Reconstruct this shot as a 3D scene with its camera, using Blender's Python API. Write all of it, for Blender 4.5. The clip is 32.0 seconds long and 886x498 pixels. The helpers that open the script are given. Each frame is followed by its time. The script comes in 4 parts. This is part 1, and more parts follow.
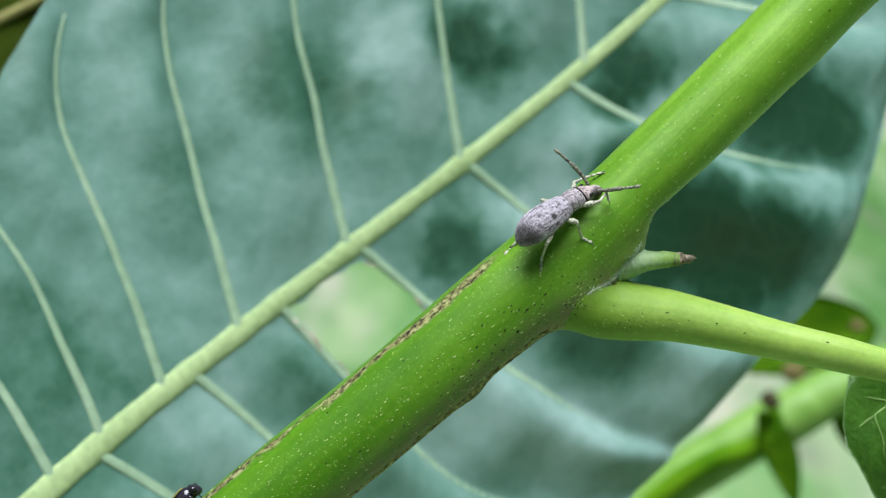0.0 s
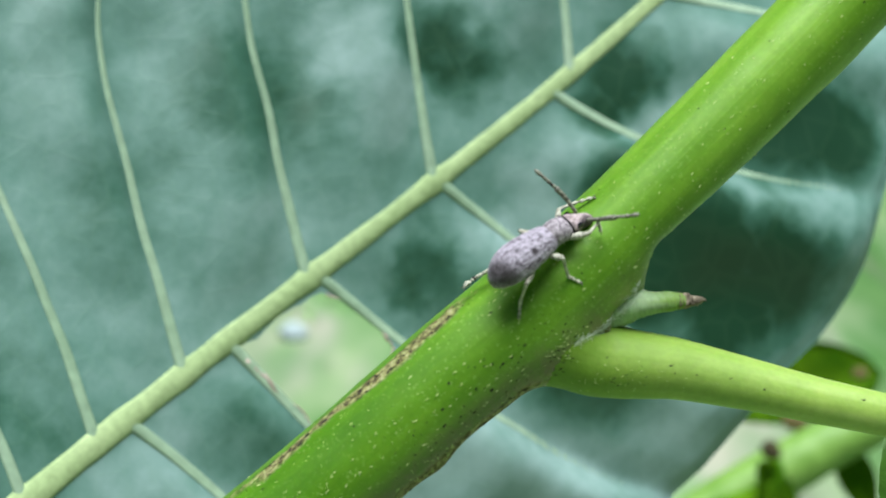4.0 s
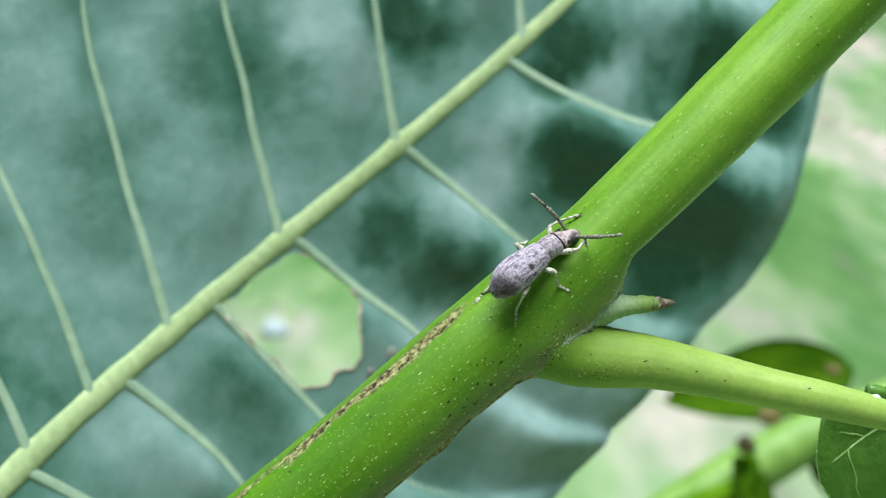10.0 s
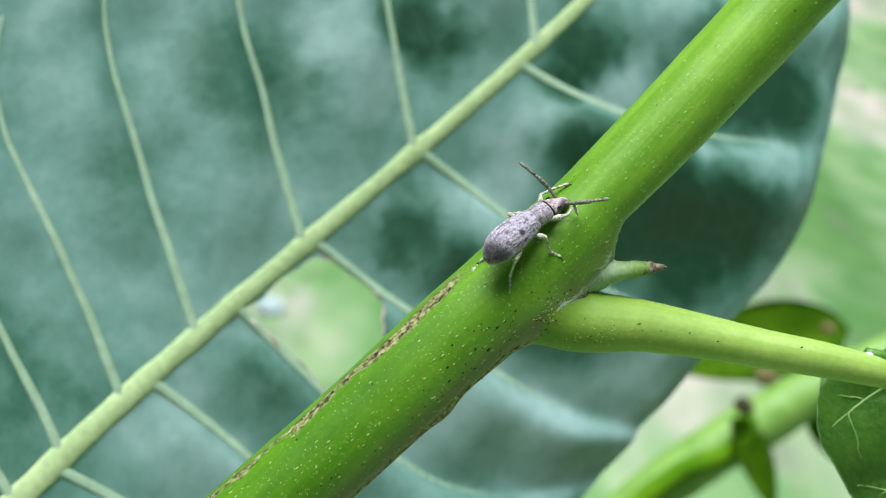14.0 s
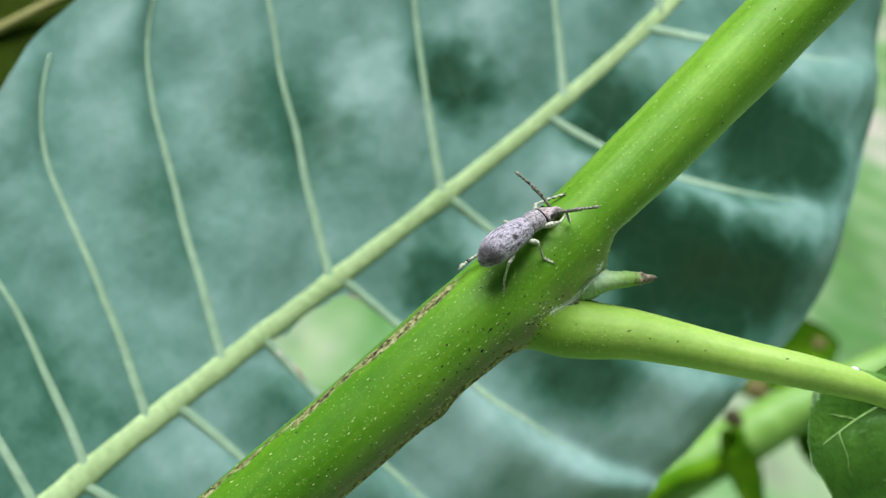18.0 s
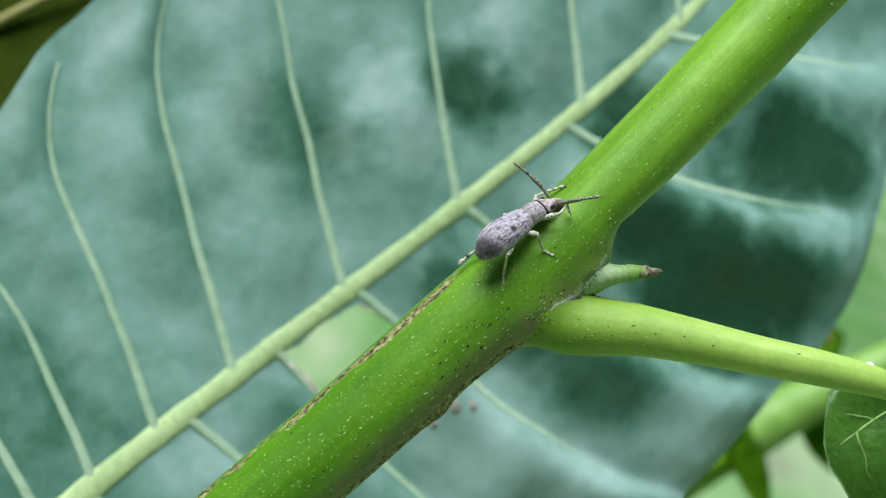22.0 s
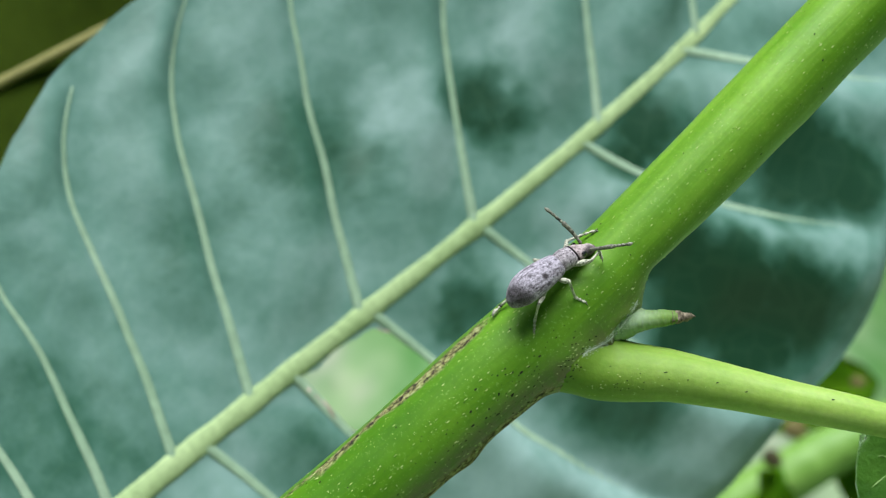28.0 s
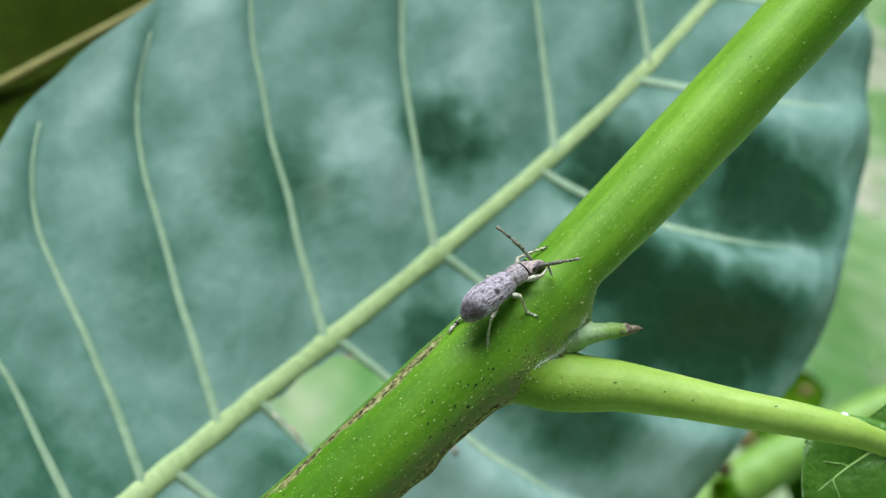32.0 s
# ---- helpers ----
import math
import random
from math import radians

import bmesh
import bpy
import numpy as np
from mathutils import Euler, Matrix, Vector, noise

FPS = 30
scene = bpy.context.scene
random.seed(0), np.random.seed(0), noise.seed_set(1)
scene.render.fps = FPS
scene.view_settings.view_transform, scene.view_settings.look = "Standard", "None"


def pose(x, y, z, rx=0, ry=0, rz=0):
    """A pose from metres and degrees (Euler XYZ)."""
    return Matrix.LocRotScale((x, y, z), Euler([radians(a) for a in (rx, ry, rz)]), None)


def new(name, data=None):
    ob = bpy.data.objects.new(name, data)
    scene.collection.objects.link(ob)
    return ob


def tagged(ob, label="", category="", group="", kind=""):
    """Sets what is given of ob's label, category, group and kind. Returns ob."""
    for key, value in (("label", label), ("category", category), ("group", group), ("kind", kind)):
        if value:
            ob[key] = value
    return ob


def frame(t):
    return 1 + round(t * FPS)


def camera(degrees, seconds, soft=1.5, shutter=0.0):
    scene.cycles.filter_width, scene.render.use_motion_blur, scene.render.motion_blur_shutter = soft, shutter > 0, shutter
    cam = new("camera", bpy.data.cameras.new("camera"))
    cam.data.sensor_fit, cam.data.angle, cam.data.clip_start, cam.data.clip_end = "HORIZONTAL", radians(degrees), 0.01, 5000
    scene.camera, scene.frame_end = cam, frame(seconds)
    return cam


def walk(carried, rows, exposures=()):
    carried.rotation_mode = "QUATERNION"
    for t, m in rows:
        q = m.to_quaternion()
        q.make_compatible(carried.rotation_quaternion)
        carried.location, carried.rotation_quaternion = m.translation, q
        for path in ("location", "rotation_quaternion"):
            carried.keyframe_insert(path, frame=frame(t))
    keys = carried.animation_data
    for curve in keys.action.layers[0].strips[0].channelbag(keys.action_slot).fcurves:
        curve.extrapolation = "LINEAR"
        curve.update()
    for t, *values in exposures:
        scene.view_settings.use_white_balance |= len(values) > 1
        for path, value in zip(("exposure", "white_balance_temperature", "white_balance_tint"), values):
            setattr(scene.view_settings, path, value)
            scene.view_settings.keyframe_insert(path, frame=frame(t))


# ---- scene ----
cam = camera(32, 32.0, 1.15)
PATH = [
    (0, pose(-0.00000, -0.00000, 1.00000, 69.983, -0.207, 0.093)),
    (0.5, pose(-0.00016, -0.00127, 1.00049, 69.846, -0.576, 0.014)),
    (1, pose(-0.00015, -0.00125, 1.00048, 70.142, -0.535, 1.206)),
    (1.5, pose(-0.00001, -0.00011, 1.00004, 70.565, -0.284, 1.737)),
    (2, pose(0.00019, 0.00156, 0.99939, 70.126, -0.521, 0.690)),
    (2.5, pose(0.00064, 0.00516, 0.99800, 70.762, -0.745, -0.116)),
    (4.5, pose(0.00203, 0.01633, 0.99366, 71.953, -0.102, -0.122)),
    (5, pose(0.00197, 0.01585, 0.99385, 72.279, -0.221, -0.320)),
    (5.5, pose(0.00202, 0.01628, 0.99368, 71.394, -1.022, -0.386)),
    (6, pose(0.00226, 0.01820, 0.99294, 70.337, -1.534, -0.599)),
    (6.5, pose(0.00240, 0.01934, 0.99250, 70.801, -1.613, -1.798)),
    (7, pose(0.00193, 0.01558, 0.99395, 70.355, -0.700, -2.178)),
    (7.5, pose(0.00126, 0.01012, 0.99607, 71.256, -1.037, -1.671)),
    (8, pose(0.00129, 0.01039, 0.99597, 70.533, -0.866, -0.785)),
    (8.5, pose(0.00110, 0.00886, 0.99656, 70.192, -1.372, -3.026)),
    (9, pose(0.00069, 0.00557, 0.99784, 71.542, -0.777, -1.005)),
    (9.5, pose(0.00048, 0.00387, 0.99850, 71.698, -1.019, -1.856)),
    (10, pose(0.00055, 0.00446, 0.99827, 71.606, -0.526, -0.792)),
    (10.5, pose(0.00095, 0.00766, 0.99703, 70.448, -0.998, -1.950)),
    (11, pose(0.00068, 0.00547, 0.99788, 71.927, -0.486, -1.086)),
    (11.5, pose(0.00091, 0.00735, 0.99715, 70.777, -0.590, -1.758)),
    (12, pose(0.00090, 0.00725, 0.99719, 70.703, -0.315, 0.455)),
    (12.5, pose(0.00052, 0.00422, 0.99836, 71.165, -0.080, -0.121)),
    (13, pose(0.00090, 0.00728, 0.99718, 70.611, -0.484, -1.849)),
    (13.5, pose(0.00060, 0.00482, 0.99813, 69.471, 0.326, -1.960)),
    (14, pose(0.00024, 0.00193, 0.99925, 70.572, 1.225, -1.652)),
    (14.5, pose(0.00009, 0.00071, 0.99972, 71.251, 1.181, -1.357)),
    (16.5, pose(-0.00014, -0.00115, 1.00045, 72.728, -0.215, 1.212)),
    (17, pose(-0.00008, -0.00063, 1.00025, 70.834, -0.684, -2.178)),
    (17.5, pose(-0.00032, -0.00261, 1.00101, 71.698, -0.104, 0.067)),
    (18, pose(-0.00021, -0.00168, 1.00065, 70.789, -0.207, -1.347)),
    (18.5, pose(-0.00002, -0.00016, 1.00006, 71.363, -0.303, -0.791)),
    (19, pose(0.00003, 0.00027, 0.99990, 71.427, -0.448, -1.356)),
    (19.5, pose(0.00023, 0.00188, 0.99927, 71.878, 0.084, 0.530)),
    (20, pose(0.00011, 0.00091, 0.99965, 71.903, 0.250, 0.590)),
    (20.5, pose(0.00016, 0.00133, 0.99948, 71.907, 0.676, -0.177)),
    (21, pose(0.00032, 0.00261, 0.99899, 71.963, 0.737, -0.574)),
    (21.5, pose(0.00017, 0.00136, 0.99947, 72.193, 0.345, -0.607)),
    (22, pose(0.00015, 0.00121, 0.99953, 70.663, 0.294, -1.394)),
    (22.5, pose(0.00018, 0.00142, 0.99945, 70.043, 0.819, -0.860)),
    (23, pose(-0.00028, -0.00228, 1.00088, 70.528, 0.417, -0.972)),
    (23.5, pose(-0.00031, -0.00250, 1.00097, 70.736, 0.549, 0.168)),
    (24, pose(0.00003, 0.00026, 0.99990, 70.737, 0.448, -1.115)),
    (24.5, pose(0.00015, 0.00123, 0.99952, 71.713, 0.311, -1.495)),
    (26.5, pose(-0.00012, -0.00094, 1.00037, 72.717, 0.164, -1.570)),
    (27, pose(-0.00002, -0.00014, 1.00005, 72.503, 0.149, -1.373)),
    (27.5, pose(-0.00000, -0.00001, 1.00000, 72.602, 0.380, -0.752)),
    (28, pose(0.00024, 0.00196, 0.99924, 72.318, 0.705, -0.351)),
    (28.5, pose(0.00030, 0.00238, 0.99908, 73.314, 0.672, -1.099)),
    (29, pose(0.00068, 0.00547, 0.99788, 71.201, 1.502, -0.585)),
    (29.5, pose(0.00027, 0.00219, 0.99915, 70.656, 2.471, 0.000)),
    (30, pose(0.00002, 0.00017, 0.99993, 70.737, 2.115, -3.888)),
    (30.5, pose(-0.00005, -0.00041, 1.00016, 72.393, 1.849, -2.298)),
    (31, pose(-0.00001, -0.00005, 1.00002, 71.889, 1.112, -1.730)),
    (31.5, pose(-0.00005, -0.00042, 1.00016, 72.342, 1.250, -1.890)),
    (32, pose(-0.00017, -0.00137, 1.00053, 72.864, 0.945, -2.357)),
]
walk(cam, PATH, [(0.0, 0.12, 6000, 11), (5.0, 0.18, 6000, 12), (8.0, 0.24, 5950, 13), (13.0, 0.24, 5950, 13), (17.0, 0.15, 6000, 10), (20.0, 0.10, 6000, 10), (24.0, 0.06, 6000, 10), (32.0, 0.03, 6000, 10)])

# how the plant sways: seconds, metres and degrees in plant space
SWAY = [
    (0, 0.00000, -0.00000, 0.00000, -0.000, 0.001, 0.000),
    (0.5, -0.00045, 0.00007, 0.00075, -0.425, 0.009, -0.255),
    (1, 0.00141, -0.00015, 0.00008, -0.047, -0.004, 0.800),
    (1.5, 0.00195, -0.00022, -0.00067, 0.376, -0.043, 1.110),
    (2, 0.00088, -0.00009, 0.00017, -0.100, -0.011, 0.498),
    (2.5, -0.00034, 0.00003, -0.00040, 0.215, -0.099, -0.192),
    (4.5, 0.00068, -0.00010, -0.00241, 1.343, -0.241, 0.385),
    (5, 0.00037, -0.00006, -0.00268, 1.492, -0.282, 0.208),
    (5.5, 0.00355, -0.00030, -0.00596, 3.361, -0.284, 2.006),
    (6, 0.00759, -0.00024, -0.01077, 6.096, -0.366, 4.289),
    (6.5, 0.00692, 0.00003, -0.01324, 7.488, -0.568, 3.887),
    (7, 0.00491, -0.00024, -0.00887, 5.017, -0.317, 2.774),
    (7.5, 0.00379, -0.00020, -0.00822, 4.642, -0.373, 2.134),
    (8, 0.00587, -0.00026, -0.00954, 5.398, -0.306, 3.320),
    (8.5, 0.00310, -0.00013, -0.00860, 4.862, -0.306, 1.747),
    (9, 0.00564, -0.00025, -0.00942, 5.316, -0.451, 3.179),
    (9.5, 0.00481, -0.00012, -0.01040, 5.865, -0.525, 2.697),
    (10, 0.00564, -0.00025, -0.00941, 5.311, -0.440, 3.177),
    (10.5, 0.00394, -0.00020, -0.00844, 4.774, -0.289, 2.227),
    (11, 0.00423, -0.00021, -0.00872, 4.915, -0.440, 2.382),
    (11.5, 0.00308, -0.00025, -0.00605, 3.417, -0.246, 1.743),
    (12, 0.00616, -0.00042, -0.00711, 4.026, -0.210, 3.493),
    (12.5, 0.00436, -0.00032, -0.00689, 3.896, -0.251, 2.470),
    (13, 0.00256, -0.00017, -0.00699, 3.953, -0.232, 1.448),
    (13.5, 0.00241, -0.00022, -0.00545, 3.096, -0.047, 1.370),
    (14, 0.00158, -0.00017, -0.00444, 2.513, -0.130, 0.894),
    (14.5, 0.00089, -0.00008, -0.00486, 2.744, -0.193, 0.499),
    (16.5, 0.00138, -0.00017, -0.00200, 1.104, -0.311, 0.786),
    (17, -0.00418, 0.00061, 0.00132, -0.767, -0.125, -2.382),
    (17.5, -0.00097, 0.00014, 0.00082, -0.487, -0.190, -0.546),
    (18, -0.00297, 0.00044, 0.00174, -1.002, -0.108, -1.689),
    (18.5, -0.00211, 0.00029, 0.00079, -0.469, -0.161, -1.201),
    (19, -0.00300, 0.00043, 0.00121, -0.709, -0.174, -1.705),
    (19.5, -0.00105, 0.00013, 0.00006, -0.060, -0.196, -0.593),
    (20, -0.00155, 0.00021, 0.00082, -0.492, -0.197, -0.878),
    (20.5, -0.00463, 0.00079, 0.00372, -2.143, -0.220, -2.634),
    (21, -0.00598, 0.00102, 0.00374, -2.158, -0.227, -3.411),
    (21.5, -0.00531, 0.00084, 0.00258, -1.496, -0.234, -3.024),
    (22, -0.00553, 0.00098, 0.00424, -2.431, -0.120, -3.160),
    (22.5, -0.00537, 0.00105, 0.00569, -3.251, -0.081, -3.072),
    (23, -0.00562, 0.00113, 0.00609, -3.488, -0.132, -3.212),
    (23.5, -0.00322, 0.00066, 0.00499, -2.860, -0.117, -1.832),
    (24, -0.00451, 0.00081, 0.00431, -2.471, -0.118, -2.573),
    (24.5, -0.00568, 0.00095, 0.00330, -1.906, -0.203, -3.239),
    (26.5, -0.00504, 0.00071, -0.00016, 0.063, -0.270, -2.873),
    (27, -0.00470, 0.00066, -0.00003, -0.012, -0.252, -2.680),
    (27.5, -0.00402, 0.00055, 0.00018, -0.131, -0.258, -2.292),
    (28, -0.00347, 0.00047, 0.00024, -0.166, -0.226, -1.976),
    (28.5, -0.00509, 0.00072, 0.00001, -0.041, -0.310, -2.903),
    (29, -0.00405, 0.00065, 0.00271, -1.560, -0.136, -2.308),
    (29.5, -0.00116, 0.00021, 0.00226, -1.291, -0.055, -0.657),
    (30, -0.00867, 0.00168, 0.00585, -3.355, -0.161, -4.968),
    (30.5, -0.00673, 0.00123, 0.00486, -2.801, -0.271, -3.840),
    (31, -0.00381, 0.00066, 0.00365, -2.103, -0.215, -2.163),
    (31.5, -0.00409, 0.00062, 0.00193, -1.127, -0.250, -2.329),
    (32, -0.00483, 0.00073, 0.00186, -1.092, -0.300, -2.747),
]

# the lens is set on the weevil; everything further off goes soft
cam.data.dof.use_dof = True
cam.data.dof.focus_distance = 0.0935
cam.data.dof.aperture_fstop = 66.0

# ---- world, sun, exposure ----
SUN_UP, SUN_TURN = 84.0, 180.0
world = bpy.data.worlds.new("sky")
scene.world = world
world.use_nodes = True
wn = world.node_tree
sky = wn.nodes.new("ShaderNodeTexSky")
sky.sky_type, sky.sun_disc = "NISHITA", False
sky.sun_elevation, sky.sun_rotation = radians(SUN_UP), radians(SUN_TURN)
sky.air_density, sky.dust_density, sky.ozone_density = 1.0, 2.0, 1.0
wn.links.new(sky.outputs[0], wn.nodes["Background"].inputs[0])
wn.nodes["Background"].inputs[1].default_value = 0.042
sun = new("sun", bpy.data.lights.new("sun", "SUN"))
sun.data.energy, sun.data.angle, sun.data.color = 7.4, radians(44), (1.0, 1.0, 0.98)
sun.rotation_euler = (radians(90 - SUN_UP), 0, radians(180 - SUN_TURN))

# ---- plant space: centimetres to the right, up and away, leaning 20 degrees down ----
PLANT = Matrix.Translation((0, 0, 1.0)) @ Euler((radians(-20), 0, 0)).to_matrix().to_4x4()


def V(u, v, d):
    return Vector((u, d, v)) * 0.01


# ---- materials ----
def material(name, rough=0.5, metal=0.0, spec=0.5):
    m = bpy.data.materials.new(name)
    m.use_nodes = True
    b = m.node_tree.nodes["Principled BSDF"]
    b.inputs["Roughness"].default_value = rough
    b.inputs["Metallic"].default_value = metal
    b.inputs["Specular IOR Level"].default_value = spec
    return m, m.node_tree, b


def node(nt, kind, **values):
    n = nt.nodes.new(kind)
    for k, v in values.items():
        n.inputs[k.replace("_", " ")].default_value = v
    return n


def noise_tex(nt, co, scale, detail=4.0, rough=0.55, stretch=None):
    n = node(nt, "ShaderNodeTexNoise", Scale=scale, Detail=detail, Roughness=rough)
    if stretch:
        mp = nt.nodes.new("ShaderNodeMapping")
        mp.inputs["Scale"].default_value = stretch
        nt.links.new(co, mp.inputs[0])
        co = mp.outputs[0]
    nt.links.new(co, n.inputs["Vector"])
    return n.outputs["Fac"]


def ramp(nt, fac, stops):
    r = nt.nodes.new("ShaderNodeValToRGB")
    e = r.color_ramp.elements
    while len(e) < len(stops):
        e.new(0.5)
    for el, (p, c) in zip(e, stops):
        el.position, el.color = p, (*c, 1) if len(c) == 3 else c
    nt.links.new(fac, r.inputs[0])
    return r.outputs[0]


def mix(nt, fac, a, b, blend="MIX"):
    n = nt.nodes.new("ShaderNodeMix")
    n.data_type, n.blend_type = "RGBA", blend
    for sock, val in ((n.inputs[0], fac), (n.inputs[6], a), (n.inputs[7], b)):
        if isinstance(val, (int, float)):
            sock.default_value = val
        elif isinstance(val, tuple):
            sock.default_value = (*val, 1)
        else:
            nt.links.new(val, sock)
    return n.outputs[2]


def bump(nt, b, height, strength, dist):
    n = node(nt, "ShaderNodeBump", Strength=strength, Distance=dist)
    nt.links.new(height, n.inputs["Height"])
    nt.links.new(n.outputs[0], b.inputs["Normal"])


def coords(nt, out="Object"):
    return nt.nodes.new("ShaderNodeTexCoord").outputs[out]


def grey(v):
    return (v, v, v)


def blotched(name, low, high, scale, rough=0.5, spec=0.5, fine=6.0, bump_m=0.0, sub=0.0):
    """A natural surface: two colours in soft blotches, a finer grain over them."""
    m, nt, b = material(name, rough, 0, spec)
    co = coords(nt)
    big = noise_tex(nt, co, scale)
    small = noise_tex(nt, co, scale * fine, 3)
    col = ramp(nt, big, [(0.3, low), (0.7, high)])
    col = mix(nt, 0.35, col, ramp(nt, small, [(0.3, grey(0.55)), (0.7, grey(1.2))]), "MULTIPLY")
    nt.links.new(col, b.inputs["Base Color"])
    if bump_m:
        bump(nt, b, small, 0.6, bump_m)
    if sub:
        b.inputs["Subsurface Weight"].default_value = sub
        b.inputs["Subsurface Radius"].default_value = (0.3, 1.0, 0.15)
        b.inputs["Subsurface Scale"].default_value = 0.001
    return m


def maths(nt, op, a, b=0.0, clamp=False):
    n = nt.nodes.new("ShaderNodeMath")
    n.operation, n.use_clamp = op, clamp
    for sock, val in zip(n.inputs, (a, b)):
        if isinstance(val, (int, float)):
            sock.default_value = val
        else:
            nt.links.new(val, sock)
    return n.outputs[0]


def band(nt, x, centre, half, soft):
    """1 within half of the centre, falling to 0 over soft."""
    off = maths(nt, "ABSOLUTE", maths(nt, "SUBTRACT", x, centre))
    return maths(nt, "DIVIDE", maths(nt, "SUBTRACT", half + soft, off), soft, True)


def stem_material(name, low, high, scars=True, foot_tint=None, reach=(0, 1)):
    """Smooth green bark with long pale streaks; on the main stem two long corky scars."""
    m, nt, b = material(name, 0.42 if scars else 0.58, 0, 0.28)
    co = coords(nt, "UV")
    ob = coords(nt)
    streak = noise_tex(nt, co, 1.0, 5, 0.62, (30, 0.30, 1))
    wide = noise_tex(nt, co, 1.0, 4, 0.55, (7, 0.5, 1))
    grain = noise_tex(nt, ob, 2600, 3)
    col = ramp(nt, wide, [(0.3, low), (0.72, high)])
    col = mix(nt, 0.45 if scars else 0.12, col, ramp(nt, streak, [(0.3, (0.55, 0.68, 0.45)), (0.72, (1.32, 1.2, 1.4))]), "MULTIPLY")
    col = mix(nt, 0.25, col, ramp(nt, grain, [(0.3, grey(0.7)), (0.7, grey(1.2))]), "MULTIPLY")
    mottle = noise_tex(nt, ob, 260, 4, 0.6)
    col = mix(nt, 0.5, col, ramp(nt, mottle, [(0.35, (0.72, 0.8, 0.6)), (0.68, (1.22, 1.12, 1.25))]), "MULTIPLY")
    height = grain
    xyz = nt.nodes.new("ShaderNodeSeparateXYZ")
    nt.links.new(co, xyz.inputs[0])
    u, v = xyz.outputs[0], xyz.outputs[1]
    # multiplies the colour by a tint at the lower end, fading along v
    if foot_tint:
        tint_fade = maths(nt, "DIVIDE", maths(nt, "SUBTRACT", maths(nt, "ADD", v, maths(nt, "MULTIPLY", wide, 0.4)), reach[0]), reach[1] - reach[0], True)
        col = mix(nt, tint_fade, mix(nt, 1.0, col, foot_tint, "MULTIPLY"), col)
    if scars:
        edge = noise_tex(nt, ob, 650, 5, 0.75)
        pits = maths(nt, "ADD", maths(nt, "MULTIPLY", noise_tex(nt, ob, 2400, 4, 0.75), 0.7), maths(nt, "MULTIPLY", noise_tex(nt, co, 1.0, 3, 0.7, (50, 5, 1)), 0.3))
        wob = maths(nt, "MULTIPLY", maths(nt, "SUBTRACT", noise_tex(nt, co, 1.0, 2, 0.5, (1, 1.6, 1)), 0.5), 0.05)
        upper = maths(nt, "MULTIPLY", band(nt, maths(nt, "SUBTRACT", maths(nt, "ADD", u, wob), maths(nt, "MULTIPLY", v, 0.008)), 0.047, 0.005, 0.058), band(nt, v, 1.7, 2.2, 0.5))
        under = maths(nt, "MULTIPLY", band(nt, maths(nt, "ADD", u, wob), 0.475, 0.03, 0.07), band(nt, v, 2.7, 1.5, 0.7))
        mask = maths(nt, "MAXIMUM", upper, maths(nt, "MULTIPLY", under, 0.95))
        gate = ramp(nt, noise_tex(nt, co, 1.0, 3, 0.6, (9, 1.6, 1)), [(0.36, grey(0.60)), (0.58, grey(1.05))])
        mask = maths(nt, "MULTIPLY", maths(nt, "SUBTRACT", maths(nt, "ADD", maths(nt, "MULTIPLY", mask, gate), edge), 1.0), 3.4, True)
        blush = maths(nt, "MULTIPLY", maths(nt, "MULTIPLY", band(nt, u, 0.46, 0.02, 0.13), band(nt, v, 3.3, 0.9, 1.1)), ramp(nt, noise_tex(nt, ob, 900, 5, 0.7), [(0.30, grey(0.15)), (0.60, grey(1.0))]))
        col = mix(nt, blush, col, (0.15, 0.115, 0.07))
        dust = ramp(nt, noise_tex(nt, ob, 5200, 3, 0.6), [(0.60, grey(0.0)), (0.72, grey(0.35))])
        col = mix(nt, dust, col, (0.30, 0.43, 0.12))
        cork = ramp(nt, pits, [(0.42, (0.014, 0.011, 0.006)), (0.48, (0.10, 0.09, 0.03)), (0.55, (0.23, 0.24, 0.085)), (0.66, (0.36, 0.36, 0.19))])
        col = mix(nt, mask, col, cork)
        rr = ramp(nt, mask, [(0.0, grey(0.42)), (1.0, grey(0.9))])
        nt.links.new(rr, b.inputs["Roughness"])
        height = maths(nt, "ADD", maths(nt, "MULTIPLY", streak, 0.3), maths(nt, "MULTIPLY", mask, pits))
    nt.links.new(col, b.inputs["Base Color"])
    b.inputs["Subsurface Weight"].default_value = 0.1
    b.inputs["Subsurface Radius"].default_value = (0.4, 1.0, 0.1)
    b.inputs["Subsurface Scale"].default_value = 0.001
    bump(nt, b, height, 0.5 if scars else 0.1, 0.00025)
    return m


# on the large leaf, in centimetres along and across it with a radius and a strength: dark reflections painted into its
# colour, then pale sky reflections
DIM_REFLECTIONS = [(7.95, -1.8, 0.75, 1.0), (8.45, -2.35, 0.6, 0.9), (6.1, -2.25, 0.75, 1.0), (6.8, -2.95, 0.7, 1.0), (6.2, -2.95, 0.6, 0.9), (5.86, -1.46, 0.7, 0.9), (4.09, -1.37, 0.5, 0.7), (6.7, -0.38, 0.5, 0.9), (4.43, -2.5, 0.6, 0.75), (5.25, 0.95, 0.55, 0.7), (3.34, 1.55, 0.8, 0.4), (6.2, -0.5, 0.45, 0.8), (3.76, -0.62, 0.4, 0.6), (1.68, 1.5, 0.8, 0.3), (1.36, -0.88, 0.6, 0.4), (0.51, 2.78, 1.3, 0.12), (-0.95, 0.72, 1.2, 0.3)]
